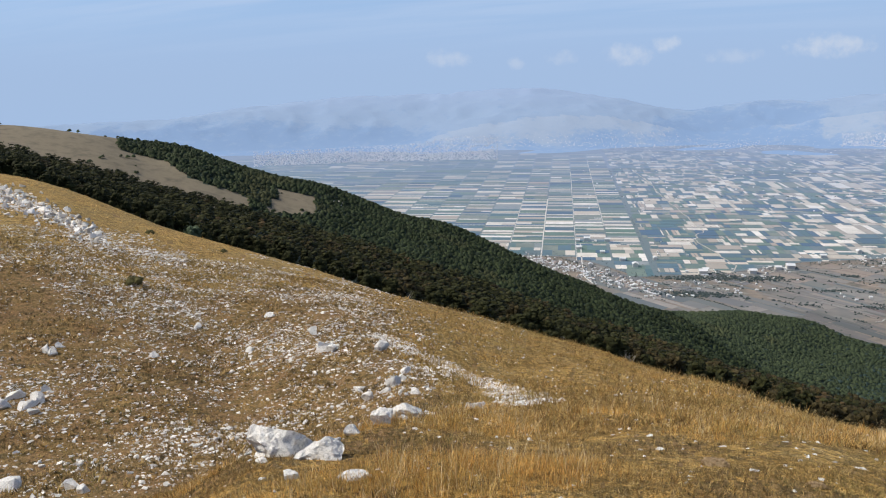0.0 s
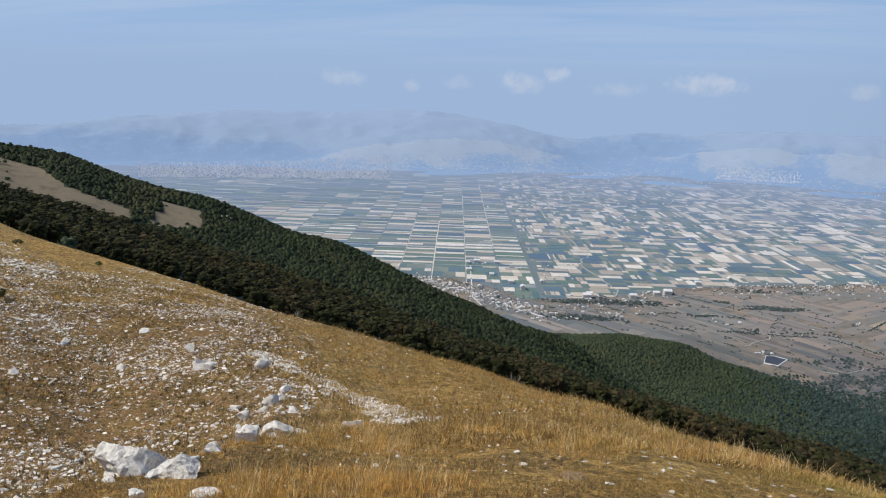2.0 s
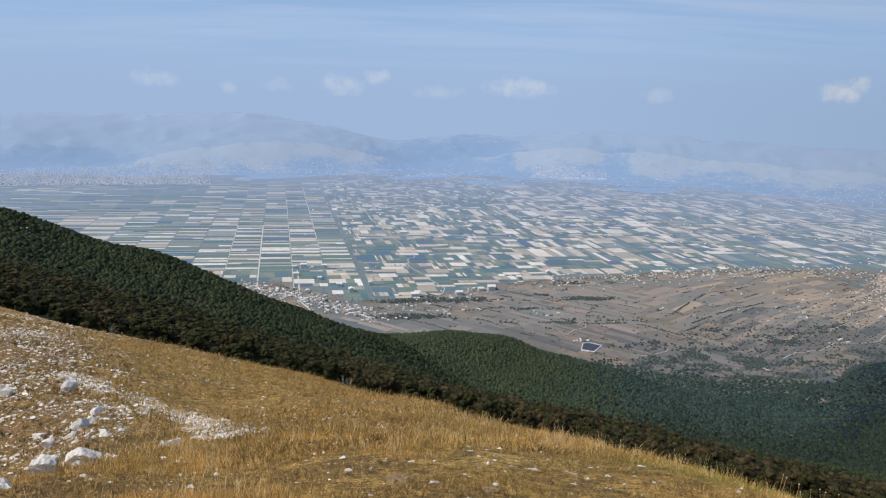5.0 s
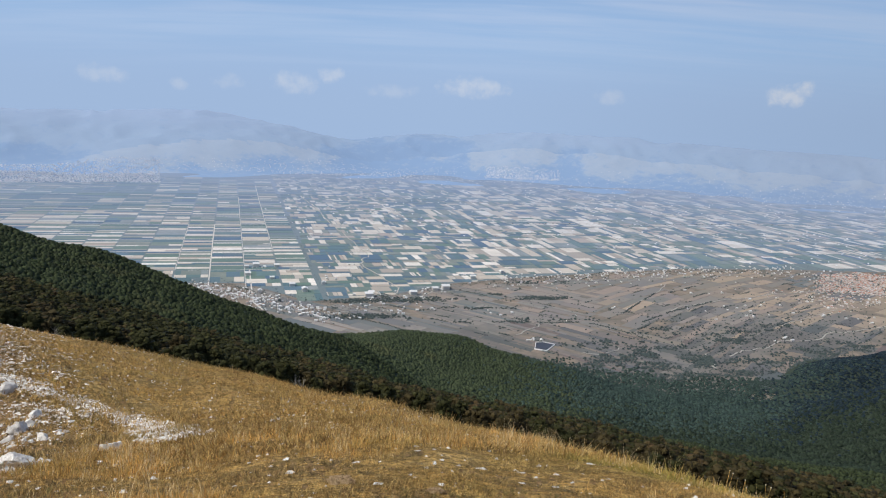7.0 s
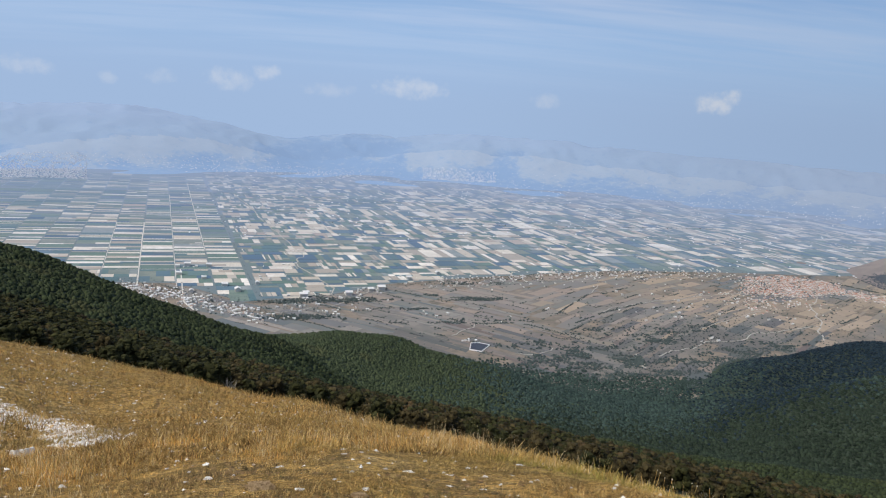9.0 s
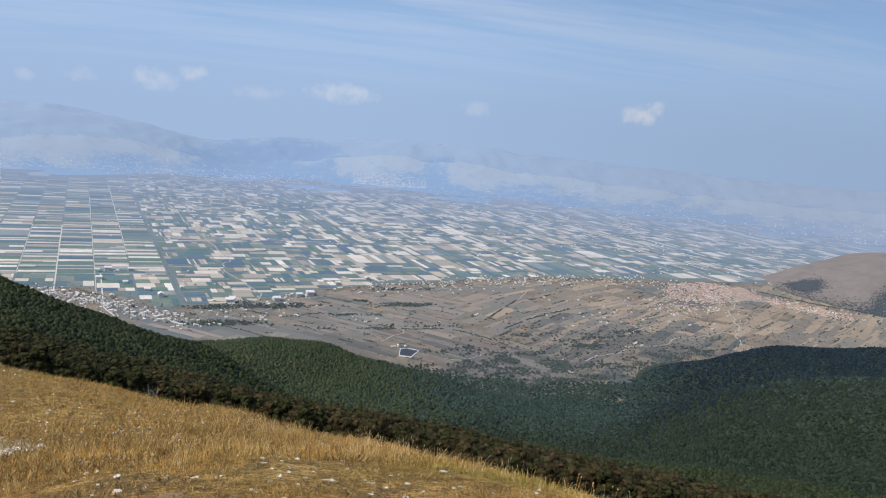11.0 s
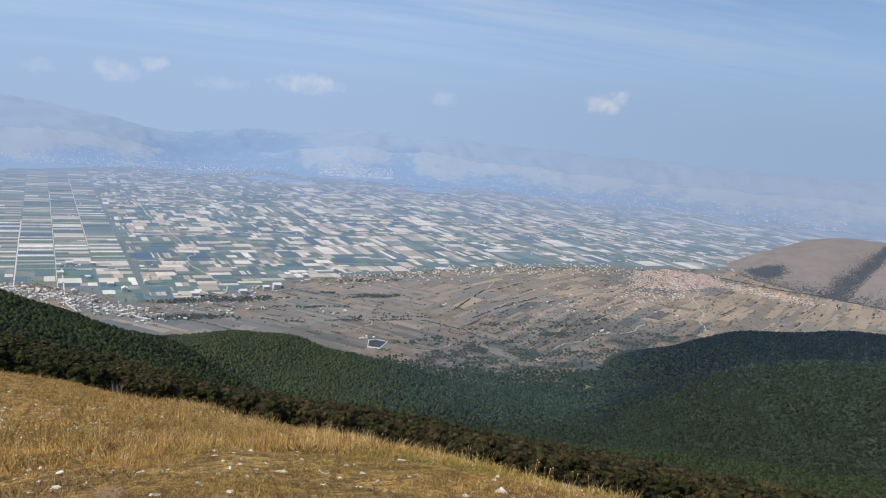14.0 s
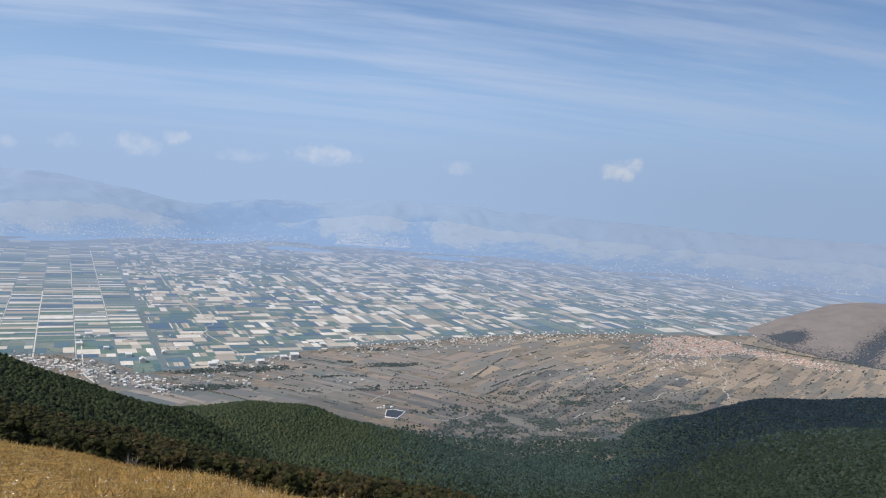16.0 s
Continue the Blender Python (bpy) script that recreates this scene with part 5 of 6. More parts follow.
def grass():
    g = np.random.default_rng(17)
    xs, ys, hs, ws, ds = [], [], [], [], []
    for count, r0, r1, az0, az1, h, w in ((19500, 2.6, 7, -36, 66, 0.072, 0.0014), (12500, 7, 14, -35, 55, 0.085, 0.0027), (13500, 14, 36, -32, 35, 0.07, 0.0055), (2600, 34, 80, -34, 4, 0.07, 0.012),
                                          (3600, 3.2, 15, -20, 62, 0.15, 0.0011)):
        az = g.uniform(az0, az1, count)
        r = np.sqrt(g.uniform(r0 * r0, r1 * r1, count))
        x, y = r * np.sin(np.radians(az)), r * np.cos(np.radians(az))
        keep = (r < by_bearing(BROW_R, az) * 1.12) & (0.6 * blot(x, y, 0.9, 7) + 0.6 * blot(x, y, 0.33, 5) + g.normal(0, 0.3, count) > -0.2)
        keep &= ~(in_hollow(x, y) & (g.random(count) < 0.80))
        keep &= g.random(count) > 0.58 * bare_patch(x, y)
        lush = (np.clip(0.5 + 1.1 * blot(x, y, 0.55, 4) + 0.8 * blot(x, y, 1.7, 9), 0.12, 1.15) * (1 - 0.5 * bare_patch(x, y)))[keep]
        x, y = x[keep], y[keep]
        # each spot is a tuft of blades that splay from its middle, tallest there
        k = 13
        wide = 0.021 * r0 ** 0.4
        ox, oy = g.normal(0, wide, len(x) * k), g.normal(0, wide, len(x) * k)
        tall = np.repeat((g.uniform(0.3, 1.0, len(x)) ** 1.7 + 0.15) * lush, k) * np.exp(-0.2 * (ox * ox + oy * oy) / wide ** 2)
        tx, ty = np.repeat(x, k) + ox, np.repeat(y, k) + oy
        xs.append(tx), ys.append(ty), ds.append(np.arctan2(oy, ox) + g.normal(0, 0.6, len(tx)))
        hs.append(h * 1.9 * tall * g.uniform(0.6, 1.2, len(tx)))
        ws.append(np.full(len(tx), w))
    straws = len(xs[-1])
    x, y, h, w, a = map(np.concatenate, (xs, ys, hs, ws, ds))
    turf(g)
    z = ground_at(x, y) - 0.015
    lean, turn = g.uniform(0.05, 0.6, len(x)), g.uniform(0, 6.28, len(x))
    dx, dy = np.cos(a) * lean * h, np.sin(a) * lean * h
    wx, wy = np.cos(turn) * w, np.sin(turn) * w
    root = np.stack([x, y, z], 1)
    side = np.stack([wx, wy, 0 * w], 1)
    mid = root + np.stack([dx * 0.35, dy * 0.35, h * 0.6], 1)
    tip = root + np.stack([dx, dy, h], 1)
    v = np.stack([root - side, root + side, mid - side * 0.8, mid + side * 0.8, tip], 1).reshape(-1, 3)
    f = np.array([[0, 1, 3], [0, 3, 2], [2, 3, 4]])
    t = (f[None] + (np.arange(len(x)) * 5)[:, None, None]).reshape(-1, 3)
    n0 = len(x) - straws
    tagged(new("grass", mesh("grass", v[:n0 * 5], t[:n0 * 3], BLADE)), "dry golden mountain grass in tufts", "grass", kind="stuff")
    tagged(new("straw", mesh("straw", v[n0 * 5:], t[:straws * 3], STALK)), "tall pale straw standing above the grass", "grass", kind="stuff")


near_wood()
far_woods()
boulders()
outcrop()
stones()
low_scrub()
grass()

# ---------------------------------------------------------------- the settled valley


def ribbon(name, points, width, lift, mat, label):
    """A road or bank: a thin raised strip along points (u, v)."""
    pts = [Vector((*at_grid(u, v), PLAIN)) for u, v in points]
    vs, fs = [], []
    for i, p in enumerate(pts):
        d = (pts[min(i + 1, len(pts) - 1)] - pts[max(i - 1, 0)]).normalized()
        s = Vector((d.y, -d.x, 0)) * width / 2
        vs += [p - s + Vector((0, 0, lift)), p + s + Vector((0, 0, lift)), p + s - Vector((0, 0, 0.5)), p - s - Vector((0, 0, 0.5))]
        if i:
            a, b = 4 * i - 4, 4 * i
            fs += [(a, a + 1, b + 1, b), (a + 1, a + 2, b + 2, b + 1), (a + 3, a, b, b + 3)]
    me = bpy.data.meshes.new(name)
    me.from_pydata(vs, [], fs)
    me.materials.append(mat)
    return tagged(new(name, me), label, "road", kind="structure")


def winding(points, seed, steps=5, sway=4.0):
    """The points with uneven ones between them."""
    rnd = random.Random(seed)
    made = []
    for (a, b), (c, d) in zip(points, points[1:]):
        for k in range(steps):
            f = k / steps
            made.append((a + (c - a) * f + rnd.uniform(-sway, sway) * (k > 0), b + (d - b) * f + rnd.uniform(-sway, sway) * (k > 0)))
    return made + [points[-1]]


ROADS = [([(-43, 1690), (-43, 2508)], 3.2), ([(-118, 1857), (-118, 2508)], 1.6), ([(33, 1690), (33, 3180)], 1.6), ([(108, 2078), (108, 3575)], 1.8), ([(-330, 2078), (176, 2078)], 2.4), ([(-450, 2508), (176, 2508)], 2.6),
         ([(44, 1857), (44, 1560), (60, 1500)], 3.0), ([(-90, 1857), (176, 1857)], 1.6)]
TRACKS = [([(276, 3229), (300, 2850), (309, 2556), (327, 2300), (338, 2120), (344, 2010), (318, 1960), (310, 1880), (335, 1740), (352, 1660), (331, 1602)], 3.2),
          ([(488, 1293), (523, 1324), (567, 1363)], 2.6), ([(811, 1135), (853, 1162), (902, 1167), (959, 1205), (1040, 1205), (1102, 1244), (1152, 1244), (1290, 1275)], 3.0),
          ([(1415, 1430), (1339, 1318), (1264, 1249), (1217, 1183)], 3.6), ([(1590, 1590), (1480, 1480), (1415, 1430)], 3.0), ([(861, 1416), (915, 1460), (1004, 1487), (1180, 1540), (1336, 1562)], 2.2),
          ([(753, 1412), (819, 1479), (915, 1572), (990, 1660)], 2.0), ([(331, 1602), (420, 1610), (560, 1650), (820, 1700), (1100, 1735), (1400, 1740)], 2.4), ([(751, 1080), (758, 1111), (775, 1150)], 3.0),
          ([(560, 1180), (600, 1170), (640, 1200)], 1.8), ([(1700, 1500), (1760, 1400), (1850, 1330), (1950, 1250)], 2.0), ([(161, 1454), (240, 1480), (330, 1520), (430, 1640)], 2.4), ([(1010, 1290), (1100, 1330), (1250, 1400)], 1.8)]


def roads():
    for pts, w in ROADS:
        ribbon("road", winding(pts, 1, 6, 0.6), w * 0.8, 0.7, FIELD_ROAD, "straight pale gravel road between the fields")
    for k, (pts, w) in enumerate(TRACKS):
        ribbon("road", winding(pts, k, 4, 5.0), w * 0.7, 0.9, ROAD, "winding pale country road on the valley floor")


def house_shapes():
    """A small gabled house: walls and roof of unit size."""
    body = ([(-1, -1, -1), (1, -1, -1), (1, 1, -1), (-1, 1, -1), (-1, -1, 1), (1, -1, 1), (1, 1, 1), (-1, 1, 1), (-1, 0, 1.55), (1, 0, 1.55)],
            [(0, 1, 5, 4), (1, 2, 6, 9, 5), (2, 3, 7, 6), (3, 0, 4, 8, 7)])
    lid = ([(-1.15, -1.2, 0.92), (1.15, -1.2, 0.92), (1.15, 0, 1.62), (-1.15, 0, 1.62), (1.15, 1.2, 0.92), (-1.15, 1.2, 0.92),
            (-1.15, -1.2, 0.80), (1.15, -1.2, 0.80), (1.15, 0, 1.50), (-1.15, 0, 1.50), (1.15, 1.2, 0.80), (-1.15, 1.2, 0.80)],
           [(0, 1, 2, 3), (3, 2, 4, 5), (7, 6, 9, 8), (8, 9, 11, 10), (0, 6, 7, 1), (5, 4, 10, 11), (1, 7, 8, 2), (2, 8, 10, 4), (0, 3, 9, 6), (3, 5, 11, 9)])
    return body, lid


def tri(faces):
    return np.array([(f[0], f[i], f[i + 1]) for f in faces for i in range(1, len(f) - 1)])


def level(u, v):
    x, y = at_grid(u, v)
    return x, y, float(max(PLAIN, ground_at(x, y)))


def settle(spots, label, group, roof):
    """Single houses at (u, v, size, turn), all sharing one pair of meshes."""
    body, lid = house_shapes()
    first = None
    for u, v, s, turn in spots:
        x, y, z = level(u, v)
        m = Matrix.LocRotScale((x, y, z + s * 0.5), Euler((0, 0, turn)), None)
        if first is None:
            first = tagged(new("house"), label, "house", group)
            for name, (vs, fs), mat in (("wall", body, WALL), ("roof", lid, roof)):
                me = bpy.data.meshes.new(name)
                me.from_pydata(vs, [], fs)
                me.materials.append(mat)
                part(name, me, first)
            first.matrix_basis = m
            ob = first
        else:
            ob = copy_thing(first, m)
        ob.scale = (s * 0.95, s * 0.75, s * 0.6)


def crowd(name, spots, label, roof, category="town"):
    """Many small houses joined into two meshes."""
    a = np.array([(*level(u, v), s, turn) for u, v, s, turn in spots])
    a = a[a[:, 2] < PLAIN + (14 if name != "far_town" else 60)]
    size = np.stack([a[:, 3] * 0.95, a[:, 3] * 0.75, a[:, 3] * 0.6], 1)
    at = a[:, :3] + np.array([0, 0, 0.5]) * a[:, 3:4]
    top = tagged(new(name), label, category, kind="stuff")
    for (vs, fs), mat, sub in zip(house_shapes(), (HAZED_WALL if name == "far_town" else WALL, roof), ("walls", "roofs")):
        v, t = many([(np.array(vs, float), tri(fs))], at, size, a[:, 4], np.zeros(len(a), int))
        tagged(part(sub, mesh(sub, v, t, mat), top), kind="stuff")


def towns():
    g = random.Random(8)
    # village on the near edge of the fields
    spots = []
    for k in range(330):
        f = g.random() ** 0.8
        u, v = -90 + 260 * f + g.gauss(0, 15), 1737 - 285 * f + g.gauss(0, 27)
        spots.append((u, v, g.uniform(1.3, 2.9), g.choice((0, 1.57)) - GRID + g.gauss(0, 0.15)))
    settle(spots[:65], "small pale house of the village", "houses of the village", PALE_ROOF)
    settle(spots[65:125], "small tan-roofed house of the village", "houses of the village", TAN_ROOF)
    crowd("village", spots[125:], "pale houses crowded in the village", PALE_ROOF)
    # sheds and barns along the edge of the dry land
    spots = []
    for cu, cv, count, spread in ((424, 1629, 14, 30), (620, 1715, 10, 60), (804, 1745, 16, 40), (1010, 1771, 14, 50), (1180, 1780, 12, 60), (60, 1880, 5, 12), (300, 1570, 10, 40), (400, 1560, 8, 30), (500, 1262, 6, 12), (350, 2080, 6, 16),
                                  (520, 1430, 5, 60), (720, 1420, 4, 60), (990, 1225, 4, 20), (1000, 1400, 8, 70), (1150, 1330, 8, 60), (230, 1760, 5, 30), (270, 1900, 5, 30), (1100, 1450, 6, 60), (1280, 1450, 8, 60), (1100, 1585, 8, 70), (250, 1500, 16, 45), (330, 1470, 10, 50), (190, 1430, 8, 30)):
        for k in range(count):
            spots.append((cu + g.gauss(0, spread), cv + g.gauss(0, spread * 0.45), g.uniform(1.4, 3.0), g.choice((0, 1.57)) - GRID))
    settle(spots, "white farm shed on the valley floor", "farm sheds", PALE_ROOF)
    spots = [(60, 1892, 7, 0), (38, 1880, 5, 0), (107, 1887, 6, 0), (40, 1800, 6, 0), (150, 1640, 7, 1.57), (128, 1690, 6, 0), (274, 1585, 8, 0), (283, 1608, 6, 0), (196, 1705, 5, 1.57), (370, 1598, 7, 0), (450, 1640, 8, 0), (425, 1632, 6, 0), (542, 1742, 6, 0), (628, 1790, 6, 1.57), (90, 1760, 5, 0), (60, 1640, 5, 1.57)]
    settle([(u, v, s, t - GRID) for u, v, s, t in spots], "large white farm hall among the fields", "large farm halls", PALE_ROOF)
    # the clay-roofed town: a dense heart, and looser rows down to the foot of the bare hill
    heart = [(1473, 1733), (1630, 1746), (1700, 1650), (1629, 1547), (1459, 1513), (1336, 1562)]
    spots = []
    while len(spots) < 2500:
        a, b, c = g.sample(heart, 3)
        p, q = sorted((g.random(), g.random()))
        u = a[0] * p + b[0] * (q - p) + c[0] * (1 - q) + g.gauss(0, 14)
        v = a[1] * p + b[1] * (q - p) + c[1] * (1 - q) + g.gauss(0, 10)
        if g.random() < 0.20:
            f = g.random()
            u, v = 1640 + 80 * f + g.gauss(0, 26), 1560 - 210 * f + g.gauss(0, 26)
        elif g.random() < 0.10:
            u, v = g.gauss(1330, 70), g.gauss(1480, 60)
        spots.append((u, v, g.uniform(1.0, 2.2), g.uniform(0, 3.14)))
    crowd("town", spots[::5] + spots[1::5], "dense town of clay-roofed houses on the valley floor", ROOF)
    crowd("town", spots[2::5], "pale-roofed houses of the town on the valley floor", PALE_ROOF)
    crowd("town", spots[3::5] + spots[4::5], "tan-roofed houses of the town on the valley floor", TAN_ROOF)
    spots = []
    for k in range(260):
        u = g.uniform(560, 1480)
        spots.append((u, field_edge(u) - abs(g.gauss(0, 60)), g.uniform(0.9, 2.2), g.uniform(0, 3.14)) if g.random() < 0.8 else (u, field_edge(u) + g.uniform(0, 30), g.uniform(1.1, 2.6), g.uniform(0, 3.14)))
    crowd("hamlet", spots, "pale farmhouses strung along the edge of the fields", PALE_ROOF)
    # towns at the foot of the far mountains, by bearing and distance
    spots = []
    for count, az0, az1, r0, r1, lo, hi in ((4200, -13, 4, 3650, 4260, 1.3, 3.0), (900, 2, 22, 4150, 4480, 1.0, 2.4), (620, 26.3, 31.5, 4330, 4500, 1.2, 2.6), (700, 20, 62, 4100, 4520, 0.9, 2.0), (350, 10, 56, 2300, 4100, 1.4, 2.4)):
        for k in range(count):
            p = bearing(g.uniform(az0, az1), 0) * g.uniform(r0, r1)
            spots.append((p.x * math.cos(GRID) - p.y * math.sin(GRID), p.x * math.sin(GRID) + p.y * math.cos(GRID), g.uniform(lo, hi), g.uniform(0, 3.14)))
    crowd("far_town", spots[::2], "far towns at the foot of the mountains, paled by haze colour", HAZED_ROOF)
    crowd("far_town", spots[1::2], "far towns at the foot of the mountains, roofs hazed by colour", HAZED_CLAY)


CRUMB = np.array([(1, 0, 0), (-1, 0, 0), (0, 1, 0), (0, -1, 0), (0, 0, 1), (0, 0, -1)], float)
CRUMB_SIDES = np.array([(0, 2, 4), (2, 1, 4), (1, 3, 4), (3, 0, 4), (2, 0, 5), (1, 2, 5), (3, 1, 5), (0, 3, 5)])


SKEW = 0.56   # bearing of the old hedges against the field roads


def dry_parcels():
    """Parcels of the dry land as (mid u, mid v, length, depth, turn): strips across the slope in the west, along it in the east."""
    rnd = random.Random(6)
    made = []
    for skew, q0, q1, p0, p1, west in ((SKEW, -400, 1700, 500, 2900, False), (SKEW - 1.5, 500, 1800, -1500, -200, True)):
        c, s = math.cos(skew), math.sin(skew)
        q = q0
        while q < q1:
            depth = rnd.choice((7, 9, 12, 16, 22, 30))
            p = p0 + rnd.uniform(0, 60)
            while p < p1:
                w = rnd.uniform(24, 130)
                mp, mq = p + w / 2, q + depth / 2
                turn = 0.10 * math.sin(mp / 190 + 1) + rnd.gauss(0, 0.03)
                u, v = mp * c - mq * s, mp * s + mq * c
                if 40 < u < 2400 and 940 < v < field_edge(u) - 22 and (u < 715 + 40 * math.sin(v / 60)) == west:
                    made.append((u, v, w - 0.5, depth - 0.5, skew + turn))
                p += w
            q += depth
    return made


PARCELS = dry_parcels()


def bushes():
    """Hedgerows, copses and single trees of the valley floor."""
    g = random.Random(12)
    spots = []

    def row(points, step, lo, hi, sway=1.2, gap=0.15):
        for (a, b), (c, d) in zip(points, points[1:]):
            n_ = max(int(math.hypot(c - a, d - b) / step), 1)
            for k in range(n_):
                f = (k + g.random()) / n_
                if math.sin(f * n_ * step / 17 + a) > -1 + 2 * gap:
                    spots.append((a + (c - a) * f + g.gauss(0, sway), b + (d - b) * f + g.gauss(0, sway), g.uniform(lo, hi)))

    def copse(u, v, w, d, count, lo=1.8, hi=4.2):
        groups = [(u + g.gauss(0, w), v + g.gauss(0, d)) for k in range(max(count // 9, 1))]
        for i in range(count):
            cu, cv = g.choice(groups)
            spots.append((cu + g.gauss(0, w * 0.22 + 1), cv + g.gauss(0, d * 0.22 + 1), g.uniform(lo, hi)))

    for u, v, w, d, turn in PARCELS:
        c, s = math.cos(turn), math.sin(turn)
        if g.random() < 0.40:
            k = g.choice((-1, 1)) * d / 2
            f0, f1 = sorted((g.uniform(-0.5, 0.5), g.uniform(-0.5, 0.5)))
            row([(u + w * f0 * c - k * s, v + w * f0 * s + k * c), (u + w * f1 * c - k * s, v + w * f1 * s + k * c)], 2.0, 1.2, 3.0, 1.1, 0.25)
        if g.random() < 0.10:
            k = g.choice((-1, 1)) * w / 2
            row([(u + k * c + d * s / 2, v + k * s - d * c / 2), (u + k * c - d * s / 2, v + k * s + d * c / 2)], 2.4, 1.2, 2.8, 1.1, 0.25)
        if g.random() < 0.5:
            copse(u, v, w * 0.3, d * 0.3, g.randint(1, 3), 1.3, 3.4)
    for line in ([(766, 1349), (861, 1416), (1004, 1487)], [(753, 1412), (819, 1479), (915, 1572)], [(475, 1442), (513, 1420), (538, 1375), (578, 1361), (639, 1360), (667, 1340), (694, 1296), (714, 1244)]):
        row(line, 1.6, 1.6, 3.2, 1.2, 0.08)
    row([(1700, 1660), (1767, 1481), (1823, 1425), (1901, 1251), (1990, 1080)], 0.7, 1.6, 3.4, 3.0, 0.02)
    for u, v, w, d, count in ((751, 1111, 13, 19, 300), (857, 1216, 24, 8, 190), (673, 1168, 16, 12, 130), (665, 1107, 22, 11, 170), (599, 1141, 28, 12, 190), (720, 1200, 40, 14, 130), (800, 1280, 50, 16, 120), (620, 1230, 36, 14, 90), (1080, 1160, 40, 14, 130), (980, 1130, 36, 16, 170), (629, 1540, 34, 5, 130), (560, 1588, 12, 6, 50),
                              (669, 1048, 24, 8, 150), (775, 1050, 26, 8, 160), (820, 1110, 26, 9, 110), (900, 1090, 30, 12, 140), (540, 1120, 20, 8, 90), (250, 1430, 36, 7, 170), (330, 1545, 60, 9, 260), (1000, 1290, 40, 14, 90), (930, 1270, 30, 8, 90), (300, 1560, 70, 8, 260), (240, 1440, 40, 7, 160), (640, 1550, 30, 7, 160), (470, 1480, 50, 8, 90), (690, 1690, 40, 6, 80), (560, 1380, 60, 7, 110)):
        copse(u, v, w, d, count)
    for k in range(1500):     # loose trees, thickest on the slope below the town
        u, v = g.gauss(1000, 190), g.gauss(1220, 110)
        spots.append((u, v, g.uniform(1.2, 3.4)))
    for k in range(700):      # the wood runs out in thickets at the mouth of the side valley
        u = g.uniform(480, 960)
        spots.append((u, 1042 + abs(g.gauss(0, 34)), g.uniform(1.2, 2.8)))
    for k in range(600):      # gardens round the village
        f = g.random()
        spots.append((-90 + 330 * f + g.gauss(0, 25), 1740 - 260 * f + g.gauss(0, 34), g.uniform(1.0, 2.2)))
    for k in range(260):       # trees along the great drains among the fields
        spots.append((g.uniform(182, 2300), 2565 + g.gauss(0, 5), g.uniform(1.5, 3)))
        spots.append((186 + g.gauss(0, 1), g.uniform(1600, 3500), g.uniform(0.5, 1.1)))
    for k in range(700):
        spots.append((g.uniform(190, 2500), g.uniform(1700, 3300), g.uniform(1.0, 2.2)))
    for k in range(700):       # gardens of the town
        spots.append((g.gauss(1540, 120), g.gauss(1600, 85), g.uniform(1.0, 1.9)))
    for k in range(700):       # belt along the edge of the fields
        u = g.uniform(200, 1400)
        spots.append((u, field_edge(u) - 10 - abs(g.gauss(0, 26)), g.uniform(1.0, 2.4)))
    a = np.array([(*level(u, v), s) for u, v, s in spots])
    a = a[a[:, 2] < PLAIN + 4]
    rnd = np.random.default_rng(4)
    shapes = [dome_crown(700 + k, 5, 1.15, 1.25) for k in range(6)]
    v, t = many(shapes, a[:, :3] - np.array([0, 0, 0.3]) * a[:, 3:4], 0.85 * a[:, 3:4] * rnd.uniform(0.7, 1.4, (len(a), 3)), rnd.uniform(0, 6.28, len(a)), rnd.integers(0, 6, len(a)))
    tagged(new("hedgerows", mesh("hedgerows", v, t, BUSH, True)), "dark hedgerows and copses on the dry valley floor", "hedge", kind="stuff")


def pastures():
    """Dry parcels between the hills and the fields."""
    rnd = random.Random(16)
    joined = {"dry": ([], []), "gold": ([], []), "meadow": ([], []), "fallow": ([], [])}
    single = 0
    for u, v, w, d, turn in PARCELS:
        if rnd.random() < 0.25:
            continue
        gold = u > 1010 + rnd.gauss(0, 130) and v > 1250 - 0.6 * max(u - 1100, 0) + rnd.gauss(0, 60)
        meadow = u < 430 + rnd.gauss(0, 110) and v > 1330
        town = 1330 < u < 1720 and 1500 < v < 1760
        key = "meadow" if town else "gold" if gold else "meadow" if meadow else "fallow" if v > 1330 + rnd.gauss(0, 50) else "dry"
        vs, fs = joined[key]
        c, s = math.cos(turn), math.sin(turn)
        pts = [(u + a * c - b * s + rnd.uniform(-2, 2), v + a * s + b * c + rnd.uniform(-2, 2)) for a, b in ((-w / 2, -d / 2), (w / 2, -d / 2), (w / 2, d / 2), (-w / 2, d / 2))]
        lift = 0.08 + 0.1 * rnd.random()
        box = [(*at_grid(*p), PLAIN + lift) for p in pts] + [(*at_grid(*p), PLAIN - 0.5) for p in pts]
        if v < 1160 and single < 140 and key == "dry":
            single += 1
            me = bpy.data.meshes.new("pasture")
            me.from_pydata(box, [], SLAB_FACES)
            me.materials.append(DRY)
            part("pasture", me, PLAIN_OB)
        else:
            fs += [tuple(i + len(vs) for i in f) for f in SLAB_FACES]
            vs += box
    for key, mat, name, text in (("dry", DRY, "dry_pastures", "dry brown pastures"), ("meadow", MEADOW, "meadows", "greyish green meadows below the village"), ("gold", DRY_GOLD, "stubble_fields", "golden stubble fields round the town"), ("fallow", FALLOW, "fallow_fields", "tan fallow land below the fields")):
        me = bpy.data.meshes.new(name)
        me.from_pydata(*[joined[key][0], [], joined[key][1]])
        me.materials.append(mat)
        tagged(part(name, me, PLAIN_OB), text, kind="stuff")


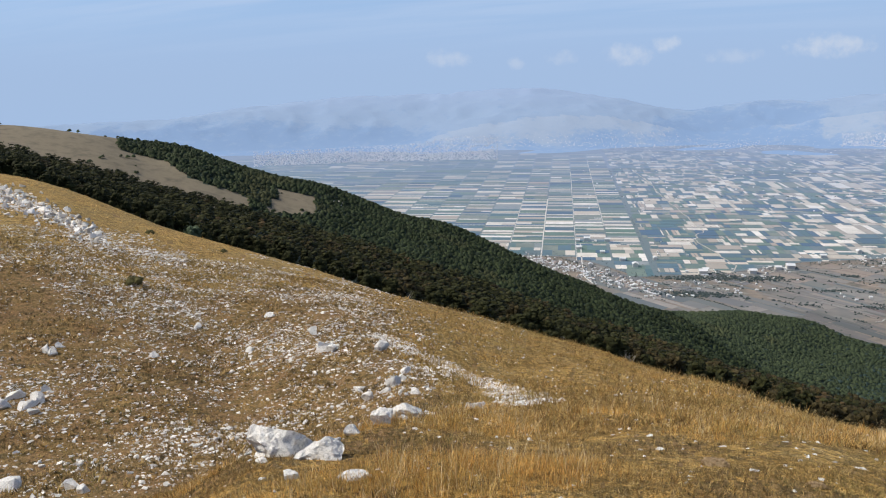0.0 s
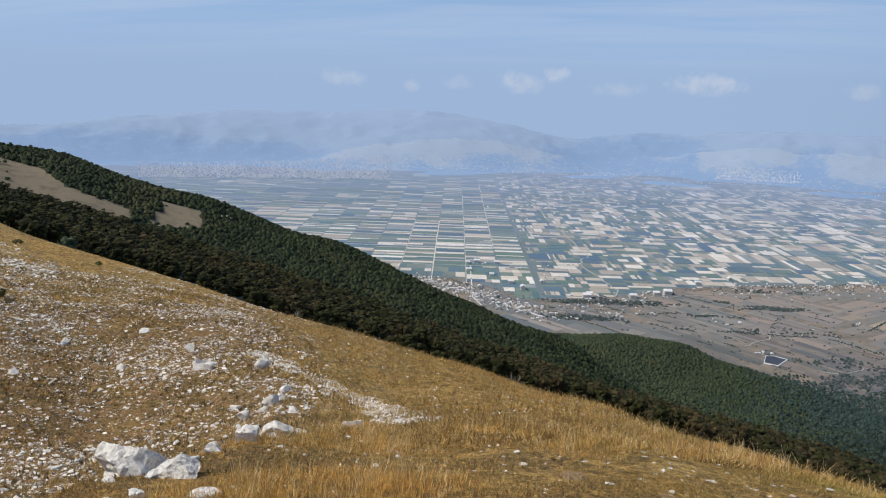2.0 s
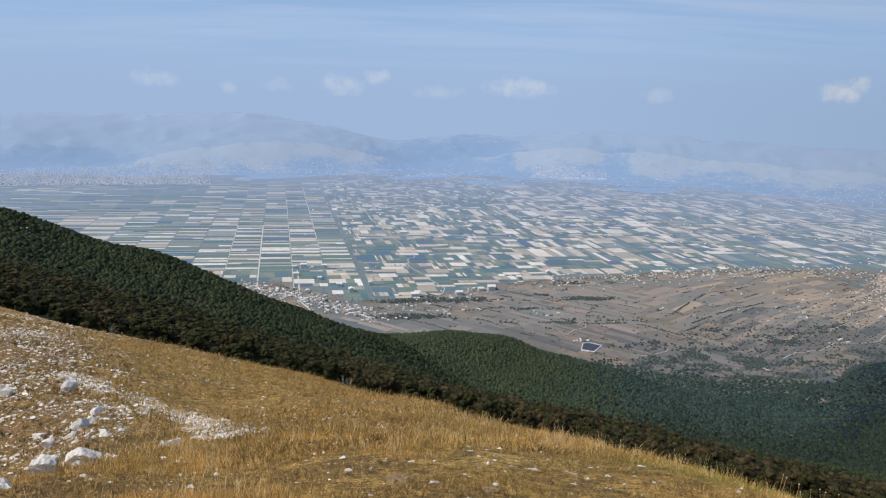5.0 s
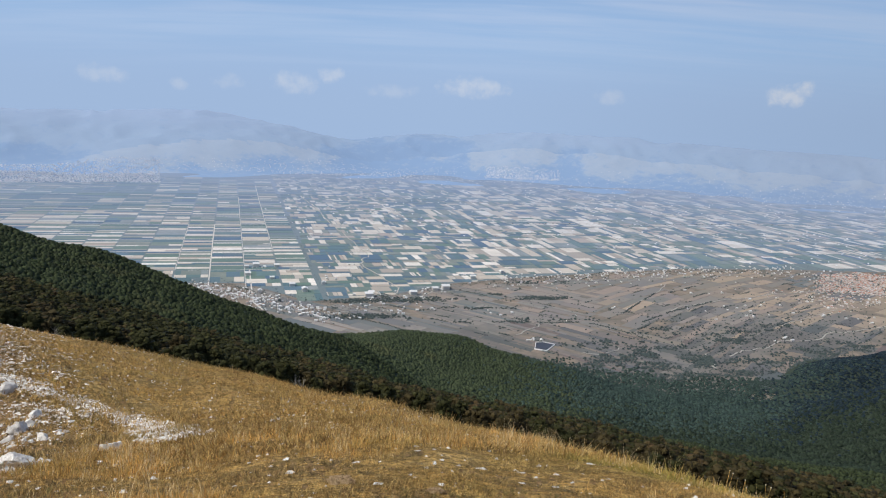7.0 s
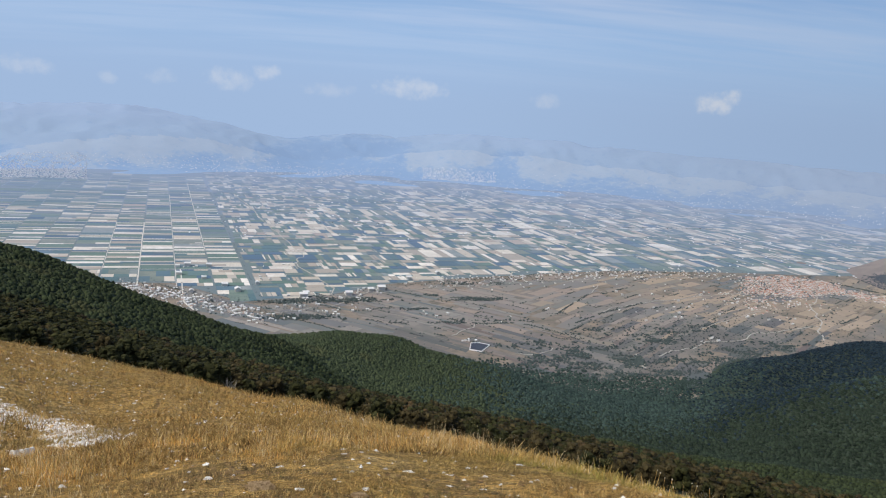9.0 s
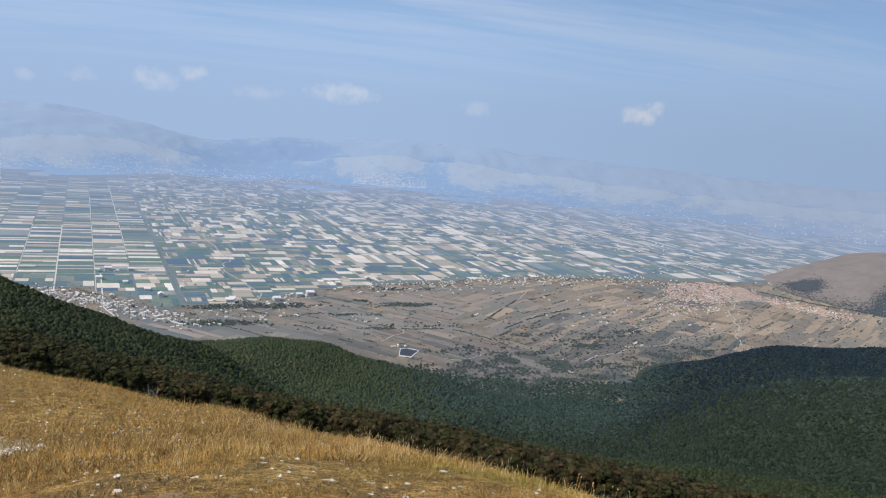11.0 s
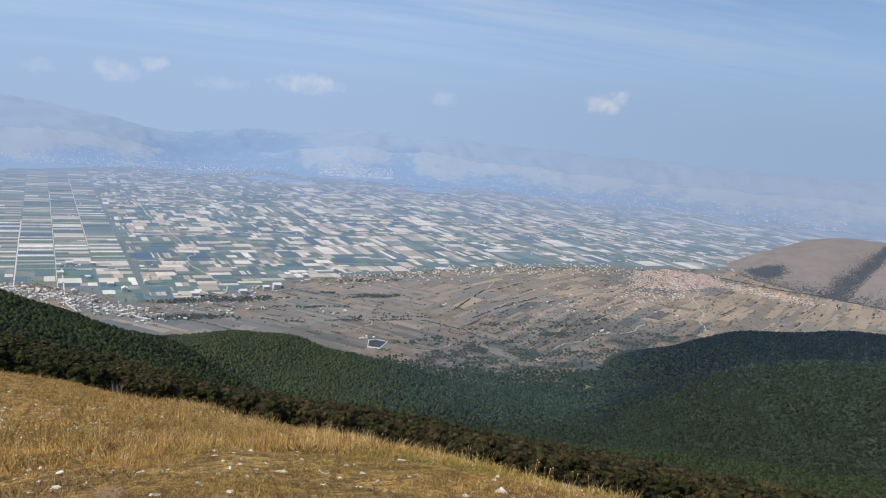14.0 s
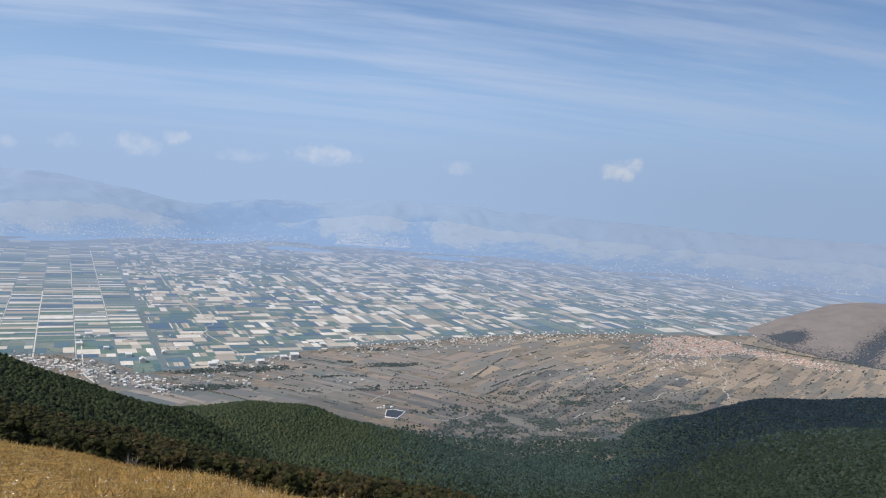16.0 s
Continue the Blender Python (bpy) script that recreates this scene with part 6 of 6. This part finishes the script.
def pond():
    """A small reservoir with a pale concrete rim."""
    corners = [(490, 1209), (507, 1196), (536, 1230), (520, 1246), (506, 1245)]
    top = tagged(new("pond"), "dark farm reservoir with a pale rim", "pond")
    mid = (sum(c[0] for c in corners) / 5, sum(c[1] for c in corners) / 5)
    inner = [(mid[0] + (u - mid[0]) * 0.92, mid[1] + (v - mid[1]) * 0.92) for u, v in corners]
    o = [(*at_grid(*c), PLAIN + 1.6) for c in corners]
    i = [(*at_grid(*c), PLAIN + 1.6) for c in inner]
    lo = [(*at_grid(*c), PLAIN - 0.4) for c in corners]
    li = [(*at_grid(*c), PLAIN + 0.6) for c in inner]
    fs = []
    for k in range(5):
        j = (k + 1) % 5
        fs += [(k, j, 5 + j, 5 + k), (10 + k, 10 + j, j, k), (5 + k, 5 + j, 15 + j, 15 + k)]
    me = bpy.data.meshes.new("rim")
    me.from_pydata(o + i + lo + li, [], fs)
    me.materials.append(PALE_ROOF)
    part("rim", me, top, "pale concrete rim")
    me = bpy.data.meshes.new("water")
    me.from_pydata([(x, y, PLAIN + 1.0) for x, y, z in i], [], [(0, 1, 2, 3, 4)])
    me.materials.append(WATER)
    part("water", me, top)


def bare_hill():
    """The round bare hill that rises from the plain, with a wooded gully."""
    az = np.radians(np.arange(52, 100, 0.35))
    d = np.degrees(az)
    base = np.interp(d, (52, 55, 57, 59.6, 62.3, 65, 75, 100), (2600, 2560, 2420, 2350, 2310, 2290, 2260, 2400))
    crest = np.tan(np.radians(np.interp(d, (52, 55, 57.5, 59.7, 61, 62.5, 64.5, 70, 80, 100), (-9.2, -8.62, -7.45, -6.45, -6.15, -6.0, -5.85, -5.6, -6.5, -9))))
    rows = []
    f = np.linspace(0, 1.7, 46)
    for a, b, c in zip(az, base, crest):
        top_r = b + 560 * min(max((math.degrees(a) - 54.2) / 5.5, 0.1), 1.0)
        z1 = max(top_r * c + EYE, PLAIN - 4)
        for t in f:
            r = b - 30 + (top_r - b + 30) * t
            h = math.sin(min(t, 1.0) * math.pi / 2) ** 0.9 if t <= 1 else math.cos((t - 1) / 0.7 * math.pi / 2)
            x, y = r * math.sin(a), r * math.cos(a)
            gully = 26 * math.exp(-((math.degrees(a) - 61.6 - 3.4 * t) / 0.9) ** 2) * math.sin(min(t, 1) * math.pi) 
            bump = 5 * math.sin(x / 60 + 1) * math.sin(y / 70) * h + 2 * math.sin(x / 23) * math.sin(y / 27) * h
            rows.append((x, y, PLAIN - 4 + (z1 - PLAIN + 4) * h - gully + bump))
    n0, n1 = len(az), len(f)
    i, j = np.meshgrid(np.arange(n0 - 1), np.arange(n1 - 1), indexing="ij")
    q = np.stack([i * n1 + j, i * n1 + j + 1, (i + 1) * n1 + j + 1, (i + 1) * n1 + j], -1).reshape(-1, 4)[:, ::-1]
    tagged(new("bare_hill", mesh("bare_hill", rows, q, BARE, True, 4)), "bare brown hill rising from the plain beside the town", "hill", kind="structure")
    # scrub in the gully and on the near shoulder
    p = np.array(rows).reshape(n0, n1, 3)
    g = np.random.default_rng(3)
    spots = []
    while len(spots) < 12000:
        t = g.uniform(0, 1.0)
        kind = g.random()
        if kind < 0.55:
            da = 61.6 + 3.4 * t + np.clip(g.normal(0, 0.16 + 0.32 * (1 - t)), -0.9, 0.9)
        elif kind < 0.85:
            da, t = g.normal(57.6, 0.5), abs(g.normal(0.30, 0.07))
        else:
            da = g.uniform(55, 66)
            t = abs(g.normal(0.05, 0.05))
        k = (da - 52) / 0.35
        if not 0 <= k < n0 - 1 or not 0 <= t < 1.6:
            continue
        q = t / 1.7 * (n1 - 1)
        i0, j0 = int(k), min(int(q), n1 - 2)
        fk, fq = k - i0, q - j0
        spots.append((p[i0, j0] * (1 - fk) + p[i0 + 1, j0] * fk) * (1 - fq) + (p[i0, j0 + 1] * (1 - fk) + p[i0 + 1, j0 + 1] * fk) * fq + np.array([0, 0, 0.6]))
    shapes = [(CRUMB * (1 + g.normal(0, 0.25, (6, 1))), CRUMB_SIDES) for k in range(5)]
    v, t = many(shapes, np.array(spots), g.uniform(1.0, 2.6, (12000, 1)) * np.array([[1, 1, 0.6]]), g.uniform(0, 6, 12000), g.integers(0, 5, 12000))
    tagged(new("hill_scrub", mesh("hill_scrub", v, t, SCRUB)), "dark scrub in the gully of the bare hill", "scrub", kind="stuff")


def bare_trees():
    """Leafless grey trees along the edge of the wood."""
    g = random.Random(2)
    for az in (-10, -1.5, 3.4, 6, 9.5, 13, 14.2, 17.5, 19, 21, 26, 31, 36, 40, 43, 47):
        az += g.gauss(0, 0.8)
        r = float(by_bearing(EDGE_R, az)) - g.uniform(1, 4)
        p = bearing(az, 0) * r
        top = tagged(new("bare_tree"), "leafless grey tree at the edge of the wood", "tree", "bare trees at the edge of the wood")
        h = g.uniform(4.0, 6.5)
        vs, ts, base = [], [], 0
        stems = [((0, 0, -0.5), (g.gauss(0, .3), g.gauss(0, .3), h), 0.10, 0.025)]
        for k in range(16):
            z0 = h * g.uniform(0.3, 0.92)
            a = g.uniform(0, 6.28)
            l = (h - z0) * 0.5 + 0.5
            stems.append(((0, 0, z0), (l * math.cos(a), l * math.sin(a), z0 + l * g.uniform(0.6, 1.3)), 0.035, 0.01))
        for n_, (a, b, r0, r1) in enumerate(stems):
            for q_, rr in ((a, r0), (b, r1)):
                vs += [(q_[0] + rr * math.cos(j * 1.5708), q_[1] + rr * math.sin(j * 1.5708), q_[2]) for j in range(4)]
            for j in range(4):
                i = (j + 1) % 4
                ts += [(base + j, base + i, base + 4 + i), (base + j, base + 4 + i, base + 4 + j)]
            base += 8
        vs, ts = np.array(vs), np.array(ts)
        part("trunk", mesh("trunk", vs[:8], ts[:8], GREY_BARK), top)
        for k in range(16):
            part("branch", mesh("branch", vs[8 + 8 * k:16 + 8 * k], ts[:8], GREY_BARK), top)
        top.matrix_basis = Matrix.Translation((p.x, p.y, float(ground_at(p.x, p.y))))


def junipers():
    """Low dark shrubs on the open slope."""
    g = np.random.default_rng(6)
    for az, r, s in ((-21.5, 32.4, 0.42), (-15.5, 47, 0.22), (-20.2, 50, 0.3)):
        p = bearing(az, 0) * r
        v, t = crown_mesh(int(r), 9, 160, 0.9, 1.0)
        ob = new("juniper", mesh("juniper", v * s, t, SHRUB))
        ob.matrix_basis = Matrix.Translation((p.x, p.y, float(ground_at(p.x, p.y)) - 0.15 * s))
        tagged(ob, "low olive juniper shrub on the dry slope", "shrub", "shrubs on the slope")


def margins():
    """The green verges and ditches under the fields, in four belts, each with more haze in its colour."""
    us = (-2600, -66, 32, 152, 326, 481, 687, 881, 1138, 1457, 1803, 4300)
    near = [field_edge(u) - 4 for u in us]
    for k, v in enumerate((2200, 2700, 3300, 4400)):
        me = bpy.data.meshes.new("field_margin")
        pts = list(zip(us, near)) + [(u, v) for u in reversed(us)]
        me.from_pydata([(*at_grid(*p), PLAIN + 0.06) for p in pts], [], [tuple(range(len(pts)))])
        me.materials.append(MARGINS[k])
        part("field_margin", me, PLAIN_OB, "green verges between the fields, hazed by colour")
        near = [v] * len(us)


def thistles():
    """Dry seed heads on thin stalks along the brow."""
    g = random.Random(21)
    for k in range(26):
        az = g.uniform(30, 50)
        r = float(by_bearing(BROW_R, az)) * g.uniform(0.72, 0.99)
        p = bearing(az, 0) * r
        h, lean = g.uniform(0.10, 0.22), g.gauss(0, 0.04)
        top = tagged(new("thistle"), "dry thistle stalk with a pale seed head", "thistle", "thistles along the brow")
        v = [(math.cos(j * 2.1) * 0.0015 + lean * q, math.sin(j * 2.1) * 0.0015, h * q) for q in (0, 1) for j in range(3)]
        t = [(0, 1, 4), (0, 4, 3), (1, 2, 5), (1, 5, 4), (2, 0, 3), (2, 3, 5)]
        part("stalk", mesh("stalk", v, t, BLADE), top)
        s = g.uniform(0.004, 0.007)
        part("seed_head", mesh("seed_head", BALLS[1][0] * np.array([s, s, s * 0.8]) + np.array([lean, 0, h]), BALLS[1][1], SEED), top, "pale round seed head")
        top.matrix_basis = Matrix.Translation((p.x, p.y, float(ground_at(p.x, p.y)) - 0.01))


def ridge_rocks():
    """Pale outcrops in the clearings of the ridge."""
    g = np.random.default_rng(14)
    x, y = scatter(480, 640, 7.0, -10, 22, seed=5)
    ok = blot(x, y, 27, 4) > 0.9
    x, y = x[ok], y[ok]
    s = g.uniform(0.5, 1.6, (len(x), 1)) * np.array([[1, 1, 0.8]])
    v, t = many([stone_shape(500 + k, 1, 0.8, 4) for k in range(4)], np.stack([x, y, ground_at(x, y) + 0.3], 1), s, g.uniform(0, 6, len(x)), g.integers(0, 4, len(x)))
    tagged(new("ridge_rocks", mesh("ridge_rocks", v, t, SCREE)), "pale rock outcrops in clearings of the wooded ridge", "rocks", kind="stuff")


def pale_tree():
    p = bearing(-17.4, 0) * (float(by_bearing(EDGE_R, -17.4)) + 2.0)
    top = tagged(new("whitebeam_tree"), "pale green tree at the edge of the dark wood", "tree")
    part("trunk", mesh("trunk", *trunk_shape(6, 0.14, 9), BARK), top)
    part("crown", mesh("crown", *crown_mesh(99, 14, 420, 7.0, 2.6), LEAF_PALE), top, "pale green leaves")
    top.matrix_basis = Matrix.Translation((p.x, p.y, float(ground_at(p.x, p.y))))


def earth_patch():
    """A low bare clod of brown earth among the grass."""
    for az, r, half in ((19.6, 5.0, 0.10), (26.5, 4.9, 0.06)):
        v, t = stone_shape(int(r * 100 + az), 4, 0.3, 4)
        for k in range(len(v)):
            q = Vector(v[k]) * 3.0
            v[k] *= 1 + 0.3 * noise.fractal(q, 0.7, 2.2, 5)
        p = bearing(az, 0) * r
        ob = new("earth_clod", mesh("earth_clod", v * half, t, EARTH))
        ob.matrix_basis = Matrix.Translation((p.x, p.y, float(ground_at(p.x, p.y)) + 0.008))
        tagged(ob, "low clod of bare brown earth in the grass", "earth")


thistles()
ridge_rocks()
pale_tree()
earth_patch()
margins()
roads()
towns()
bushes()
pastures()
pond()
bare_hill()
bare_trees()
junipers()
lay_plots()
